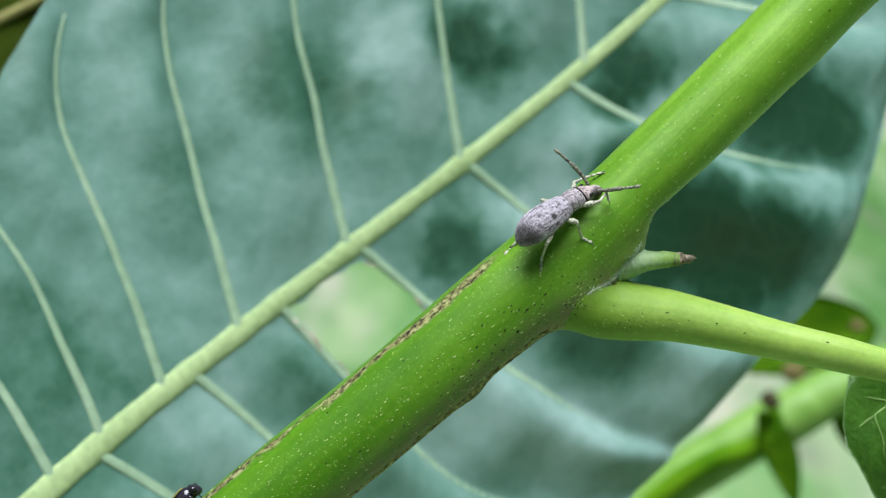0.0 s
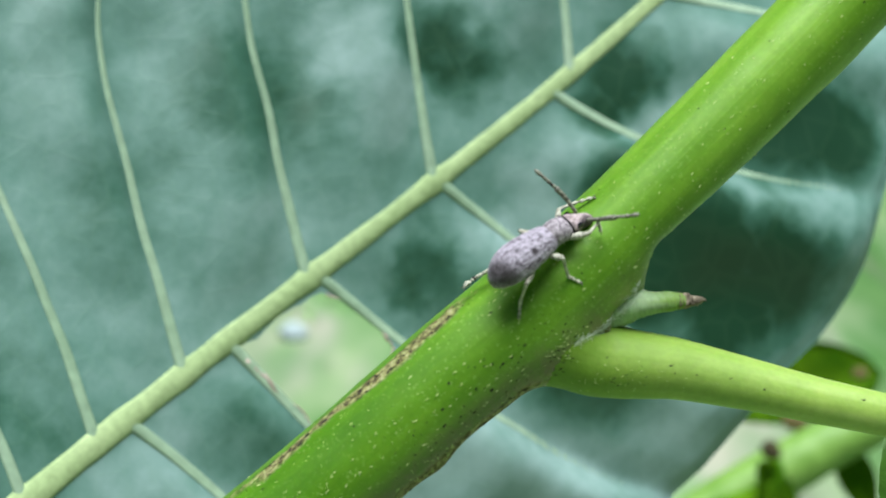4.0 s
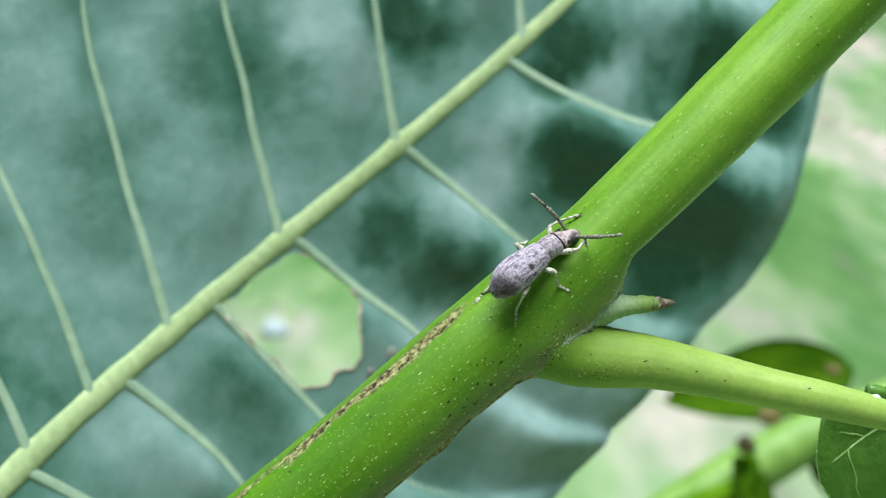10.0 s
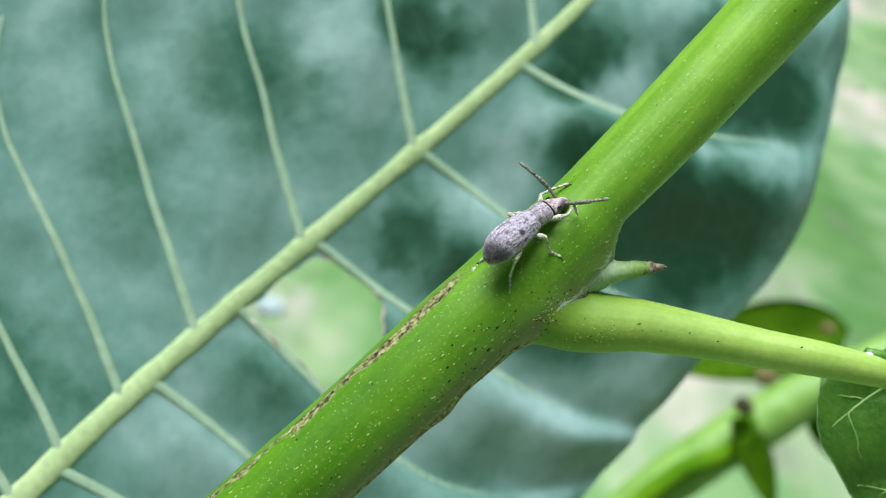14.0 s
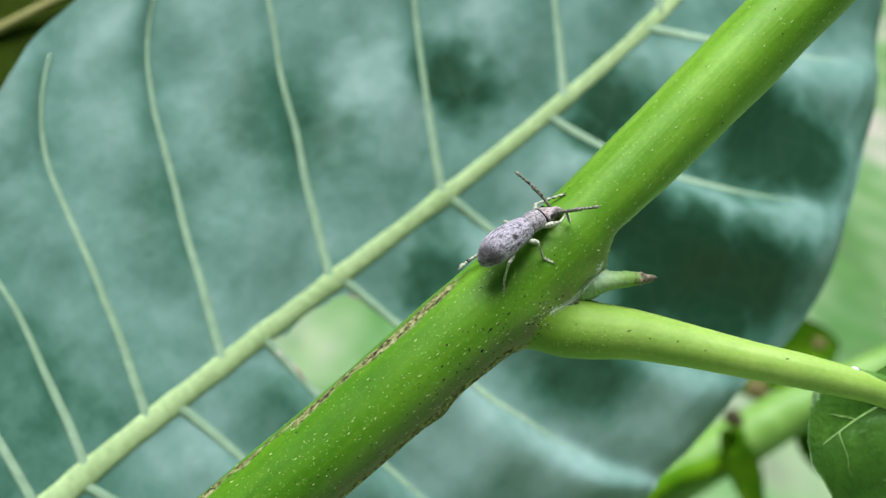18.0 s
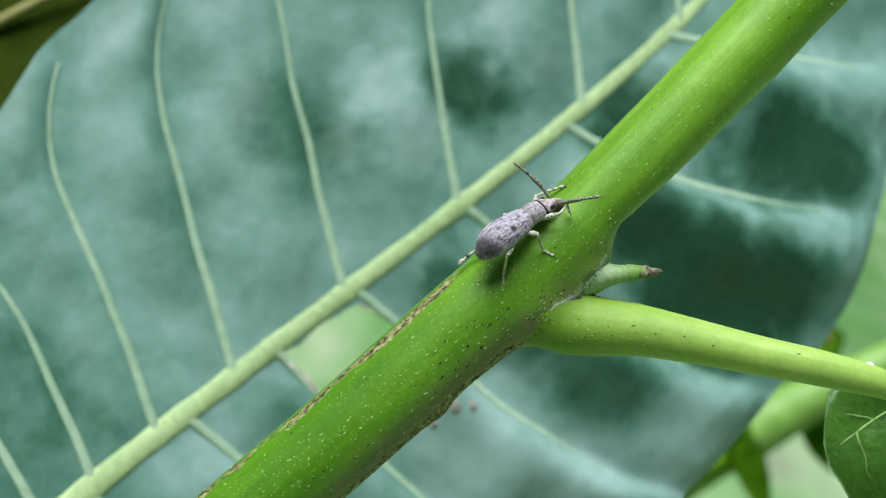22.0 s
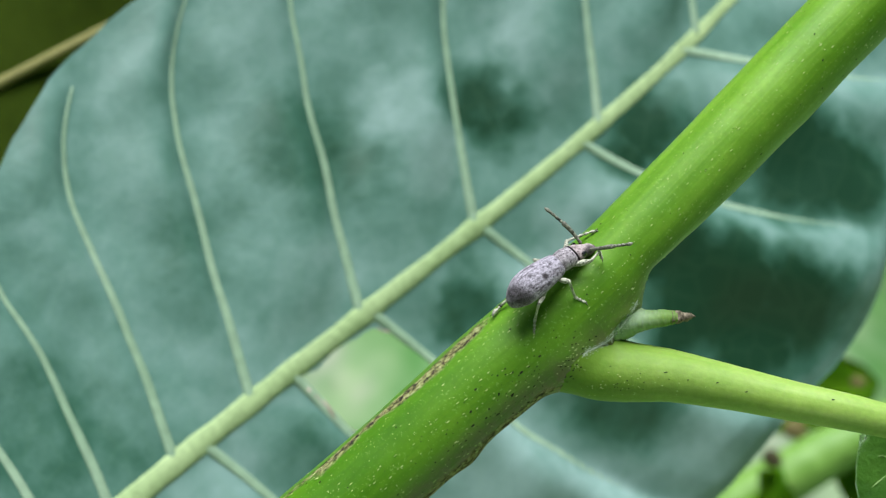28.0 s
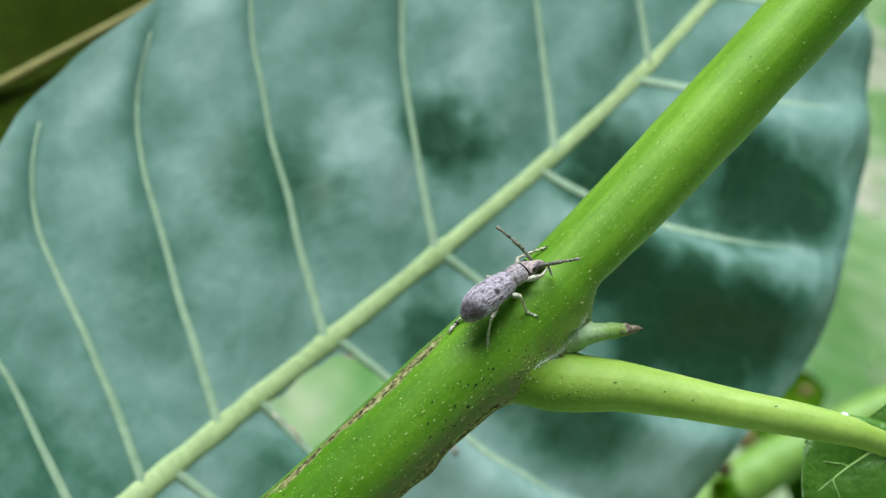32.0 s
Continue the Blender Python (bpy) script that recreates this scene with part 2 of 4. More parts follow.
SKY_REFLECTIONS = [(8.86, -1.5, 0.6, 0.45), (6.95, -1.88, 0.38, 0.4), (7.5, -2.7, 0.4, 0.3), (3.86, -2.96, 0.9, 0.9), (4.35, 1.45, 0.4, 0.85), (4.3, 0.98, 0.4, 0.8), (6.03, 1.36, 0.4, 0.6), (4.49, -1.02, 0.45, 0.9), (5.19, -0.74, 0.45, 0.8), (6.7, -0.97, 0.42, 0.8), (3.03, -2.17, 0.8, 0.9), (1.4, 0.63, 1.1, 0.35), (0.8, -0.7, 0.8, 0.5), (2.77, 0.94, 0.8, 0.3), (4.83, -3.9, 0.9, 0.6), (1.3, 2.4, 1.3, 0.25)]


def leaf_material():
    """Leaf face: deep green under an uneven pale blue tone with reflections painted in, and a fine net of veinlets."""
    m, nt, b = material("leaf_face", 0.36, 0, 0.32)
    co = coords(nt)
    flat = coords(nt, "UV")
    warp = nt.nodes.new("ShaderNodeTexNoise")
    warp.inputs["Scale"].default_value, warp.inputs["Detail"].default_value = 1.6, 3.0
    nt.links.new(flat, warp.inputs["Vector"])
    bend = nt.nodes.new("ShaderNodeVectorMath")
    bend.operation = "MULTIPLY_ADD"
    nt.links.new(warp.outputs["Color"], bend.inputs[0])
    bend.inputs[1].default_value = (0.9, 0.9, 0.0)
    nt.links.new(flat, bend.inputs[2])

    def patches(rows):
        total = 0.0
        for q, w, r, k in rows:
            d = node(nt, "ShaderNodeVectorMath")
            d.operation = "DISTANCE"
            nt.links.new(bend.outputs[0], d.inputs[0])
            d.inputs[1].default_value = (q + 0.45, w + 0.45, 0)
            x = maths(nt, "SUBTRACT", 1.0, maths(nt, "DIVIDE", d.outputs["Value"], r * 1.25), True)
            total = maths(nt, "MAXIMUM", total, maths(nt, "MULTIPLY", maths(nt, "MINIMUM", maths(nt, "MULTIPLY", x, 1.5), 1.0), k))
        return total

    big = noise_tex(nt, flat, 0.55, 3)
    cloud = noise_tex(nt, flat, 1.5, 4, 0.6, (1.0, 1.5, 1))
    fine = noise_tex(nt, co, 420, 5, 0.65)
    sheen_tone = maths(nt, "ADD", maths(nt, "MULTIPLY", big, 0.42), maths(nt, "MULTIPLY", cloud, 0.40))
    sheen_tone = maths(nt, "ADD", sheen_tone, maths(nt, "MULTIPLY", fine, 0.30))
    # painted reflections: sky patches lighten the colour, dim patches darken it
    sheen_tone = maths(nt, "SUBTRACT", maths(nt, "ADD", sheen_tone, maths(nt, "MULTIPLY", patches(SKY_REFLECTIONS), 0.30)), maths(nt, "MULTIPLY", patches(DIM_REFLECTIONS), 0.62))
    sheen_tone = maths(nt, "SUBTRACT", sheen_tone, 0.06, True)
    col = ramp(nt, sheen_tone, [(0.04, (0.012, 0.044, 0.020)), (0.28, (0.035, 0.098, 0.062)), (0.50, (0.090, 0.180, 0.139)), (0.82, (0.200, 0.302, 0.266))])
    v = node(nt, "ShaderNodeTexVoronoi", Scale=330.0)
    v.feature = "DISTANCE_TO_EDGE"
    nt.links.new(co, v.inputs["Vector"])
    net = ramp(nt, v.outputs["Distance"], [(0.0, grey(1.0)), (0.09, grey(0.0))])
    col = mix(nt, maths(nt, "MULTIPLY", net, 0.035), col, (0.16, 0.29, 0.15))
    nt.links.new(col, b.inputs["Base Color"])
    nt.links.new(ramp(nt, sheen_tone, [(0.1, grey(0.33)), (0.6, grey(0.55))]), b.inputs["Roughness"])
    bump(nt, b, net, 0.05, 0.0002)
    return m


def ground_material():
    """Pale pinkish soil under patches of low green growth, with finer mottling."""
    m, nt, b = material("ground", 0.95, 0, 0.1)
    co = coords(nt)
    patch = noise_tex(nt, co, 3.0, 3, 0.5, (1, 0.36, 1))
    fine = noise_tex(nt, co, 9.5, 2, 0.5, (1, 0.36, 1))
    tone = noise_tex(nt, co, 1.4, 2, 0.5, (1, 0.4, 1))
    litter = noise_tex(nt, co, 6.5, 2, 0.5, (1, 0.36, 1))
    col = ramp(nt, patch, [(0.40, (0.085, 0.18, 0.055)), (0.50, (0.17, 0.25, 0.125)), (0.57, (0.235, 0.26, 0.19)), (0.68, (0.345, 0.30, 0.265))])
    col = mix(nt, 0.8, col, ramp(nt, fine, [(0.32, (0.52, 0.76, 0.48)), (0.66, (1.2, 1.12, 1.1))]), "MULTIPLY")
    col = mix(nt, 0.6, col, ramp(nt, tone, [(0.35, grey(0.62)), (0.65, grey(1.22))]), "MULTIPLY")
    col = mix(nt, ramp(nt, litter, [(0.62, grey(0.0)), (0.74, grey(0.6))]), col, (0.10, 0.105, 0.075))
    nt.links.new(col, b.inputs["Base Color"])
    bump(nt, b, fine, 0.3, 0.01)
    return m


BARK = stem_material("green_bark", (0.10, 0.235, 0.006), (0.195, 0.37, 0.036), True, (0.44, 0.58, 0.16), (2.8, 6.4))
SHOOT_BARK = stem_material("pale_green_bark", (0.215, 0.345, 0.042), (0.305, 0.43, 0.11), False, (0.5, 0.62, 0.22), (0.35, 1.3))
SPUR_BARK = stem_material("spur_bark", (0.12, 0.22, 0.03), (0.19, 0.30, 0.07), False, (2.0, 1.65, 5.0), (0.44, 0.66))
CREASE = blotched("pale_crease", (0.42, 0.53, 0.33), (0.60, 0.68, 0.53), 1500, 0.95, 0.1, 4, 0.0001)
DRY_TIP = blotched("dry_tip", (0.035, 0.028, 0.018), (0.34, 0.29, 0.20), 2600, 0.9, 0.1, 3, 0.0001)
YOUNG_LEAF = blotched("young_leaf", (0.042, 0.13, 0.001), (0.10, 0.21, 0.004), 90, 0.8, 0.05)
LIME_BARK = blotched("lime_bark", (0.125, 0.255, 0.035), (0.18, 0.32, 0.06), 120, 0.5, 0.3)
OCHRE = blotched("ochre_stalk", (0.34, 0.36, 0.06), (0.42, 0.40, 0.10), 60, 0.6, 0.3)
GRASS = blotched("grass", (0.16, 0.31, 0.09), (0.24, 0.38, 0.14), 4, 0.8, 0.1)
PALE_GLINT = blotched("pale_glint", (0.27, 0.34, 0.33), (0.36, 0.43, 0.42), 60, 0.8, 0.2)
DROP = blotched("white_resin", (0.45, 0.50, 0.50), (0.62, 0.66, 0.66), 900, 0.35, 0.5)
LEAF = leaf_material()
VEIN = blotched("vein", (0.20, 0.30, 0.185), (0.265, 0.365, 0.24), 90, 0.5, 0.3, 8, 0.0001)
MIDRIB = blotched("midrib", (0.235, 0.325, 0.135), (0.33, 0.425, 0.20), 150, 0.7, 0.15, 8, 0.0001)
SPECK_PALE = blotched("lenticel", (0.34, 0.47, 0.12), (0.46, 0.56, 0.22), 900, 0.7, 0.2)
SPECK_DARK = blotched("dark_speck", (0.012, 0.012, 0.008), (0.03, 0.028, 0.015), 900, 0.8, 0.2)
BUD = blotched("withered_bud", (0.03, 0.03, 0.012), (0.07, 0.06, 0.03), 300, 0.9, 0.1)
DRY = blotched("dry_spot", (0.17, 0.20, 0.16), (0.27, 0.24, 0.21), 500, 0.8, 0.1)
BLIGHT = blotched("blight", (0.09, 0.085, 0.02), (0.17, 0.14, 0.06), 300, 0.9, 0.1)
GROUND = ground_material()
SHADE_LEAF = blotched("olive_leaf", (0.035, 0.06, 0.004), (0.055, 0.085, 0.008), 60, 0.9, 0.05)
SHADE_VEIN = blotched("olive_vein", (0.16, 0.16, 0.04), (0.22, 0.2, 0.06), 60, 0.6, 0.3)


# ---- mesh helpers ----
def mesh_ob(name, bm, mat, smooth=True):
    me = bpy.data.meshes.new(name)
    bm.to_mesh(me)
    bm.free()
    for p in me.polygons:
        p.use_smooth = smooth
    for mm in (mat if isinstance(mat, (list, tuple)) else [mat]):
        me.materials.append(mm)
    return new(name, me)


def part(name, bm, mat, parent, label="", smooth=True):
    ob = mesh_ob(name, bm, mat, smooth)
    ob.parent = parent
    return tagged(ob, label)


def thing(name, m, label, category, group="", kind=""):
    ob = new(name)
    ob.empty_display_size = 0.005
    ob.matrix_world = m
    return tagged(ob, label, category, group, kind)


def spline(points, n):
    """Points on a smooth curve (Catmull-Rom) through rows of equal length."""
    p = np.array(points, float)
    p = np.vstack([2 * p[0] - p[1], p, 2 * p[-1] - p[-2]])
    out = []
    for t in np.linspace(0, len(p) - 3 - 1e-9, n):
        i = int(t)
        f = t - i
        a, b, c, d = p[i:i + 4]
        out.append(0.5 * (2 * b + (c - a) * f + (2 * a - 5 * b + 4 * c - d) * f * f + (3 * b - a - 3 * c + d) * f ** 3))
    return np.array(out)


def tube(bm, rows, n=24, seg=14, ripple=0.0, flat=1.0, caps=True, swell=None):
    """A round body along rows of x, y, z, radius in metres; ripple roughens it; flat squeezes its depth."""
    path = spline(rows, n)
    uv = bm.loops.layers.uv.verify()
    rings, along = [], [0.0]
    side = None
    for i, (x, y, z, r) in enumerate(path):
        ahead = Vector(path[min(i + 1, n - 1)][:3] - path[max(i - 1, 0)][:3]).normalized()
        if side is None:
            side = ahead.orthogonal().normalized() if abs(ahead.y) > 0.8 else ahead.cross(Vector((0, 1, 0))).normalized()
        side = (side - ahead * side.dot(ahead)).normalized()
        up = ahead.cross(side)
        if i:
            along.append(along[-1] + (Vector(path[i][:3]) - Vector(path[i - 1][:3])).length)
        ring = []
        for k in range(seg):
            a = 2 * math.pi * k / seg
            way = side * math.cos(a) + up * math.sin(a) * flat
            rr = r * (1 + ripple * noise.noise(Vector((x, y, z)) * (1.3 / max(r, 1e-5)) + way * 1.5))
            if swell:
                rr += swell(along[-1] * 100, a) * 0.01
            ring.append(bm.verts.new(Vector((x, y, z)) + way * rr))
        rings.append(ring)
    for i in range(n - 1):
        for k in range(seg):
            f = bm.faces.new((rings[i][k], rings[i][(k + 1) % seg], rings[i + 1][(k + 1) % seg], rings[i + 1][k]))
            us = (k / seg, (k + 1) / seg, (k + 1) / seg, k / seg)
            vs = (along[i], along[i], along[i + 1], along[i + 1])
            for lp, a, b in zip(f.loops, us, vs):
                lp[uv].uv = (a, b * 100)
    if caps:
        bm.faces.new(rings[0][::-1])
        bm.faces.new(rings[-1])
    bmesh.ops.recalc_face_normals(bm, faces=bm.faces[:])
    return bm


def P3(u, v, d, r):
    return (u * 0.01, d * 0.01, v * 0.01, r * 0.01)


# ---- the ground, far below and behind ----
bm = bmesh.new()
bmesh.ops.create_grid(bm, x_segments=8, y_segments=8, size=200)
ground = mesh_ob("ground", bm, GROUND)
tagged(ground, "pale soil with patches of low green grass", "ground", kind="structure")

# ---- a dark leafy ring, added out of view to block the sky near the horizon ----
bm = bmesh.new()
rings = []
for k in range(15):
    ring = []
    for i in range(160):
        a = 2 * math.pi * i / 160
        h = 7.0 * k / 14
        r = 13.0 + 1.1 * noise.noise(Vector((math.cos(a) * 7, math.sin(a) * 7, h * 0.7))) + 0.7 * noise.noise(Vector((math.cos(a) * 22, math.sin(a) * 22, h * 1.9)))
        top = 1.0 + 0.22 * noise.noise(Vector((math.cos(a) * 9, math.sin(a) * 9, 4)))
        ring.append(bm.verts.new((r * math.cos(a), r * math.sin(a), h * top - 0.05)))
    rings.append(ring)
for lo, hi in zip(rings, rings[1:]):
    for i in range(160):
        j = (i + 1) % 160
        bm.faces.new((lo[i], hi[i], hi[j], lo[j]))
HORIZON_BLOCK = blotched("horizon_block", (0.02, 0.05, 0.012), (0.05, 0.10, 0.025), 1.2, 0.9, 0.1, 7)
tagged(mesh_ob("backdrop", bm, HORIZON_BLOCK), "unseen dark green ring added to block light near the horizon", "hedge", kind="structure")

# ---- the stem with its side shoots ----
plant = thing("plant_stem", PLANT, "thick green plant stem with brown scars and a side shoot", "plant stem")
STEM_ROWS = [P3(-2.5, -2.90, 9.95, 0.318), P3(-1.33, -1.83, 9.95, 0.312), P3(-0.40, -1.05, 9.95, 0.308), P3(0.25, -0.48, 9.95, 0.306),
             P3(0.62, -0.17, 9.95, 0.306), P3(0.90, 0.07, 9.95, 0.300), P3(1.165, 0.317, 9.95, 0.276), P3(1.688, 0.851, 9.95, 0.263), P3(2.248, 1.421, 9.95, 0.260),
             P3(3.19, 2.371, 9.95, 0.258), P3(4.6, 3.8, 9.95, 0.262)]


def node_swell(v, a):
    """The stem widens where the side shoot leaves it, on its lower side, with small knobs along the scar."""
    turn = math.atan2(math.sin(a - math.pi), math.cos(a - math.pi))
    out = 0.025 * math.exp(-((v - 4.2) / 0.36) ** 2) * math.exp(-(turn / 0.75) ** 2)
    rise = min(1.0, max(0.0, (v - 4.74) / 0.24))
    out -= 0.090 * rise * rise * (3 - 2 * rise) * math.exp(-max(0.0, v - 4.98) / 0.55) * math.exp(-(turn / 0.8) ** 2)
    out += 0.022 * math.exp(-((v - 3.32) / 0.10) ** 2) * math.exp(-(turn / 0.4) ** 2)
    out += 0.010 * noise.noise(Vector((v * 2.6, 0, 3))) * math.exp(-(turn / 0.5) ** 2)
    return out


STEM_PATH = spline(STEM_ROWS, 400)
STEM_RUN = np.r_[0, np.cumsum(np.linalg.norm(np.diff(STEM_PATH[:, :3], axis=0), axis=1))] * 100


def stem_point(v, a, off=0.0):
    """A point on the stem's skin: v centimetres along it, a radians round it from its upper side towards the viewer; with the ways out and along."""
    p = np.array([np.interp(v, STEM_RUN, STEM_PATH[:, k]) for k in range(4)])
    q = np.array([np.interp(v + 0.05, STEM_RUN, STEM_PATH[:, k]) for k in range(3)])
    ahead = Vector(q - p[:3]).normalized()
    side = ahead.cross(Vector((0, 1, 0))).normalized()
    way = side * math.cos(a) + ahead.cross(side) * math.sin(a)
    return Vector(p[:3]) + way * (p[3] + (node_swell(v, a) + off) * 0.01), way, ahead


SHOOT_ROWS = [P3(0.780, -0.270, 9.96, 0.200), P3(0.900, -0.335, 9.96, 0.200), P3(1.019, -0.375, 9.965, 0.200), P3(1.178, -0.397, 9.97, 0.193), P3(1.335, -0.413, 9.97, 0.179), P3(1.490, -0.432, 9.97, 0.165), P3(1.873, -0.515, 9.975, 0.141),
              P3(2.231, -0.600, 9.98, 0.126), P3(2.595, -0.680, 9.99, 0.116), P3(2.921, -0.764, 10.02, 0.102), P3(3.079, -0.818, 10.08, 0.087), P3(3.345, -0.924, 10.25, 0.076), P3(3.592, -1.022, 10.45, 0.030)]
SPUR_ROWS = [P3(1.0, -0.070, 9.99, 0.20), P3(1.09, -0.074, 9.965, 0.178), P3(1.15, -0.077, 9.945, 0.148), P3(1.205, -0.079, 9.925, 0.110), P3(1.26, -0.077, 9.91, 0.080), P3(1.32, -0.073, 9.9, 0.063), P3(1.38, -0.069, 9.9, 0.056), P3(1.43, -0.064, 9.9, 0.054), P3(1.48, -0.062, 9.9, 0.045), P3(1.51, -0.062, 9.9, 0.038)]


def melt(bm, neighbours, k):
    """Swell a body where it meets its neighbours, so that they flow into one another: k metres is the reach."""
    bm.normal_update()
    co = np.array([v.co for v in bm.verts])
    for rows in neighbours:
        near = spline(rows, 120)
        gap = np.full(len(co), 1.0)
        for q in near:
            gap = np.minimum(gap, np.linalg.norm(co - q[:3], axis=1) - q[3])
        h = np.clip(k - np.abs(gap), 0, None) / k
        for v, push in zip(bm.verts, h * h * k * 0.3):
            v.co += v.normal * float(push)
    return bm


stem = part("stem", melt(melt(tube(bmesh.new(), STEM_ROWS, 230, 72, 0.010, swell=node_swell), [SHOOT_ROWS], 0.0014), [SPUR_ROWS], 0.0010), BARK, plant)

# the foot of the stem runs down to the ground
foot = PLANT.inverted() @ Vector((-0.05, 0.05, -0.04))
low = PLANT.inverted() @ Vector((-0.055, 0.06, 0.5))
part("lower_stem", tube(bmesh.new(), [P3(-2.3, -2.715, 9.95, 0.312), P3(-3.4, -3.75, 9.95, 0.33), P3(-4.3, -5.4, 9.9, 0.36), P3(-4.9, -9.0, 9.5, 0.42), (*low, 0.006), (*foot, 0.009)], 60, 20, 0.02), BARK, plant)

shoot = part("side_shoot", melt(tube(bmesh.new(), SHOOT_ROWS, 110, 40, 0.010), [STEM_ROWS], 0.0016), SHOOT_BARK, plant, "pale green side shoot swollen at its base")
spur = part("bud_spur", melt(tube(bmesh.new(), SPUR_ROWS, 80, 32, 0.10), [STEM_ROWS], 0.0008), SPUR_BARK, plant, "short green bud spur with a dry brown tip")
part("dry_tip", tube(bmesh.new(), [P3(1.475, -0.062, 9.9, 0.045), P3(1.51, -0.062, 9.9, 0.041), P3(1.55, -0.060, 9.9, 0.031), P3(1.59, -0.056, 9.9, 0.019), P3(1.625, -0.058, 9.905, 0.003)], 26, 16, 0.55), DRY_TIP, spur, "dry brown tip")


from mathutils.bvhtree import BVHTree
SKIN = [BVHTree.FromPolygons([v.co for v in ob.data.vertices], [tuple(p.vertices) for p in ob.data.polygons]) for ob in (stem, shoot, spur)]


def front(u, v):
    """The skin of stem, shoot or spur nearest to the viewer at a place given by centimetres right and up, and its way out."""
    hits = [t.ray_cast(V(u, v, 5), Vector((0, 1, 0))) for t in SKIN]
    hits = [h for h in hits if h[0]]
    if not hits:
        return V(u, v, 9.9), Vector((0, -1, 0))
    h = min(hits, key=lambda q: q[0].y)
    return h[0], h[1] if h[1].y < 0 else -h[1]


# a pale downy line in the fork
fork = spline([(1.262, 0.06), (1.235, 0.0), (1.195, -0.06), (1.145, -0.125), (1.085, -0.185), (1.03, -0.222), (0.94, -0.262), (0.90, -0.30)], 30)
rows = []
for i, (u, v) in enumerate(fork):
    p, way = front(u, v)
    r = 0.00002 + 0.00004 * math.sin(math.pi * i / 29)
    rows.append((*(p - way * r * 0.6), r))
part("pale_bloom", tube(bmesh.new(), rows, 120, 12, 0.8), CREASE, plant, "pale downy line in the fork")


def flecks(name, rows, mat, label):
    """Many tiny raised flecks on the stem's skin, in one mesh: rows of v, a, length, width in centimetres."""
    bm = bmesh.new()
    for v, a, ln, wd in rows:
        p, way, ahead = stem_point(v, a)
        across = ahead.cross(way)
        ring = [bm.verts.new(p + (ahead * math.cos(t) * ln + across * math.sin(t) * wd) * 0.005 + way * 0.00001) for t in np.linspace(0, 2 * math.pi, 7)[:-1]]
        top = bm.verts.new(p + way * 0.00006)
        for k in range(6):
            bm.faces.new((ring[k], ring[(k + 1) % 6], top))
    return tagged(part(name, bm, mat, plant, label), kind="stuff")


rng = random.Random(4)
pale = []
for _ in range(1500):
    v, a = rng.uniform(0.2, 8.5), rng.uniform(0.15, 3.0)
    if v > 4.9 and rng.random() < 0.55 or a < 0.8 and rng.random() < 0.6:
        continue
    pale.append((v, a, 0.006 + 0.022 * rng.random() ** 2.5, rng.uniform(0.004, 0.007)))
flecks("lenticel_dusting", pale, SPECK_PALE, "tiny pale yellow flecks on green bark")
dark = []
for _ in range(150):
    v, a = rng.gauss(3.85, 0.36), rng.gauss(2.25, 0.36)
    if a < 3.0:
        r = 0.003 + 0.010 * rng.random() ** 2
        dark.append((v, a, r * rng.uniform(1, 2.6), r))
for _ in range(110):
    r = 0.003 + 0.007 * rng.random() ** 2
    dark.append((rng.uniform(0.4, 8), rng.uniform(0.4, 2.9), r * rng.uniform(1, 2.5), r))
flecks("speck_dusting", dark, SPECK_DARK, "scattered black specks on green bark")



def skin_flecks(name, rows, mat, label):
    """Tiny raised flecks about the fork: rows of place right and up, length, width in centimetres."""
    bm = bmesh.new()
    for u, v, ln, wd in rows:
        p, way = front(u, v)
        ahead = (Vector((1, 0, 0.2)) - way * way.dot(Vector((1, 0, 0.2)))).normalized()
        across = ahead.cross(way)
        ring = [bm.verts.new(p + (ahead * math.cos(t) * ln + across * math.sin(t) * wd) * 0.005 + way * 0.00001) for t in np.linspace(0, 2 * math.pi, 7)[:-1]]
        top = bm.verts.new(p + way * 0.00005)
        for k in range(6):
            bm.faces.new((ring[k], ring[(k + 1) % 6], top))
    return tagged(part(name, bm, mat, plant, label), kind="stuff")


rows = [(rng.gauss(1.22, 0.16), rng.gauss(-0.46, 0.035), rng.uniform(0.006, 0.016), rng.uniform(0.004, 0.007)) for _ in range(13)]
rows += [(rng.gauss(0.82, 0.06), rng.gauss(-0.33, 0.06), rng.uniform(0.006, 0.018), rng.uniform(0.005, 0.009)) for _ in range(26)]
rows += [(1.74, -0.47, 0.02, 0.007), (1.92, -0.53, 0.02, 0.007), (2.46, -0.59, 0.025, 0.009), (1.42, -0.40, 0.03, 0.007), (0.99, -0.17, 0.016, 0.012), (0.95, -0.19, 0.012, 0.01)]
skin_flecks("speck_scatter", rows, SPECK_DARK, "black specks on the swollen base")
rows = [(rng.gauss(1.2, 0.17), rng.gauss(-0.48, 0.04), rng.uniform(0.006, 0.012), rng.uniform(0.003, 0.005)) for _ in range(40)]
rows += [(rng.gauss(0.85, 0.05), rng.gauss(-0.30, 0.06), rng.uniform(0.006, 0.018), rng.uniform(0.003, 0.005)) for _ in range(40)]
skin_flecks("lenticel_scatter", rows, SPECK_PALE, "tiny pale flecks on the swollen base")

rows = []
for _ in range(560):
    u, v = fork[rng.randrange(2, 28)]
    rows.append((u + rng.gauss(0, 0.013), v + rng.gauss(0, 0.013), rng.uniform(0.004, 0.010), rng.uniform(0.0015, 0.003)))
skin_flecks("down_dusting", rows, CREASE, "whitish down in the fork")

# a white crumb where the side shoot turns into the leaf stalk
bm = bmesh.new()
bmesh.ops.create_icosphere(bm, subdivisions=2, radius=0.00026)
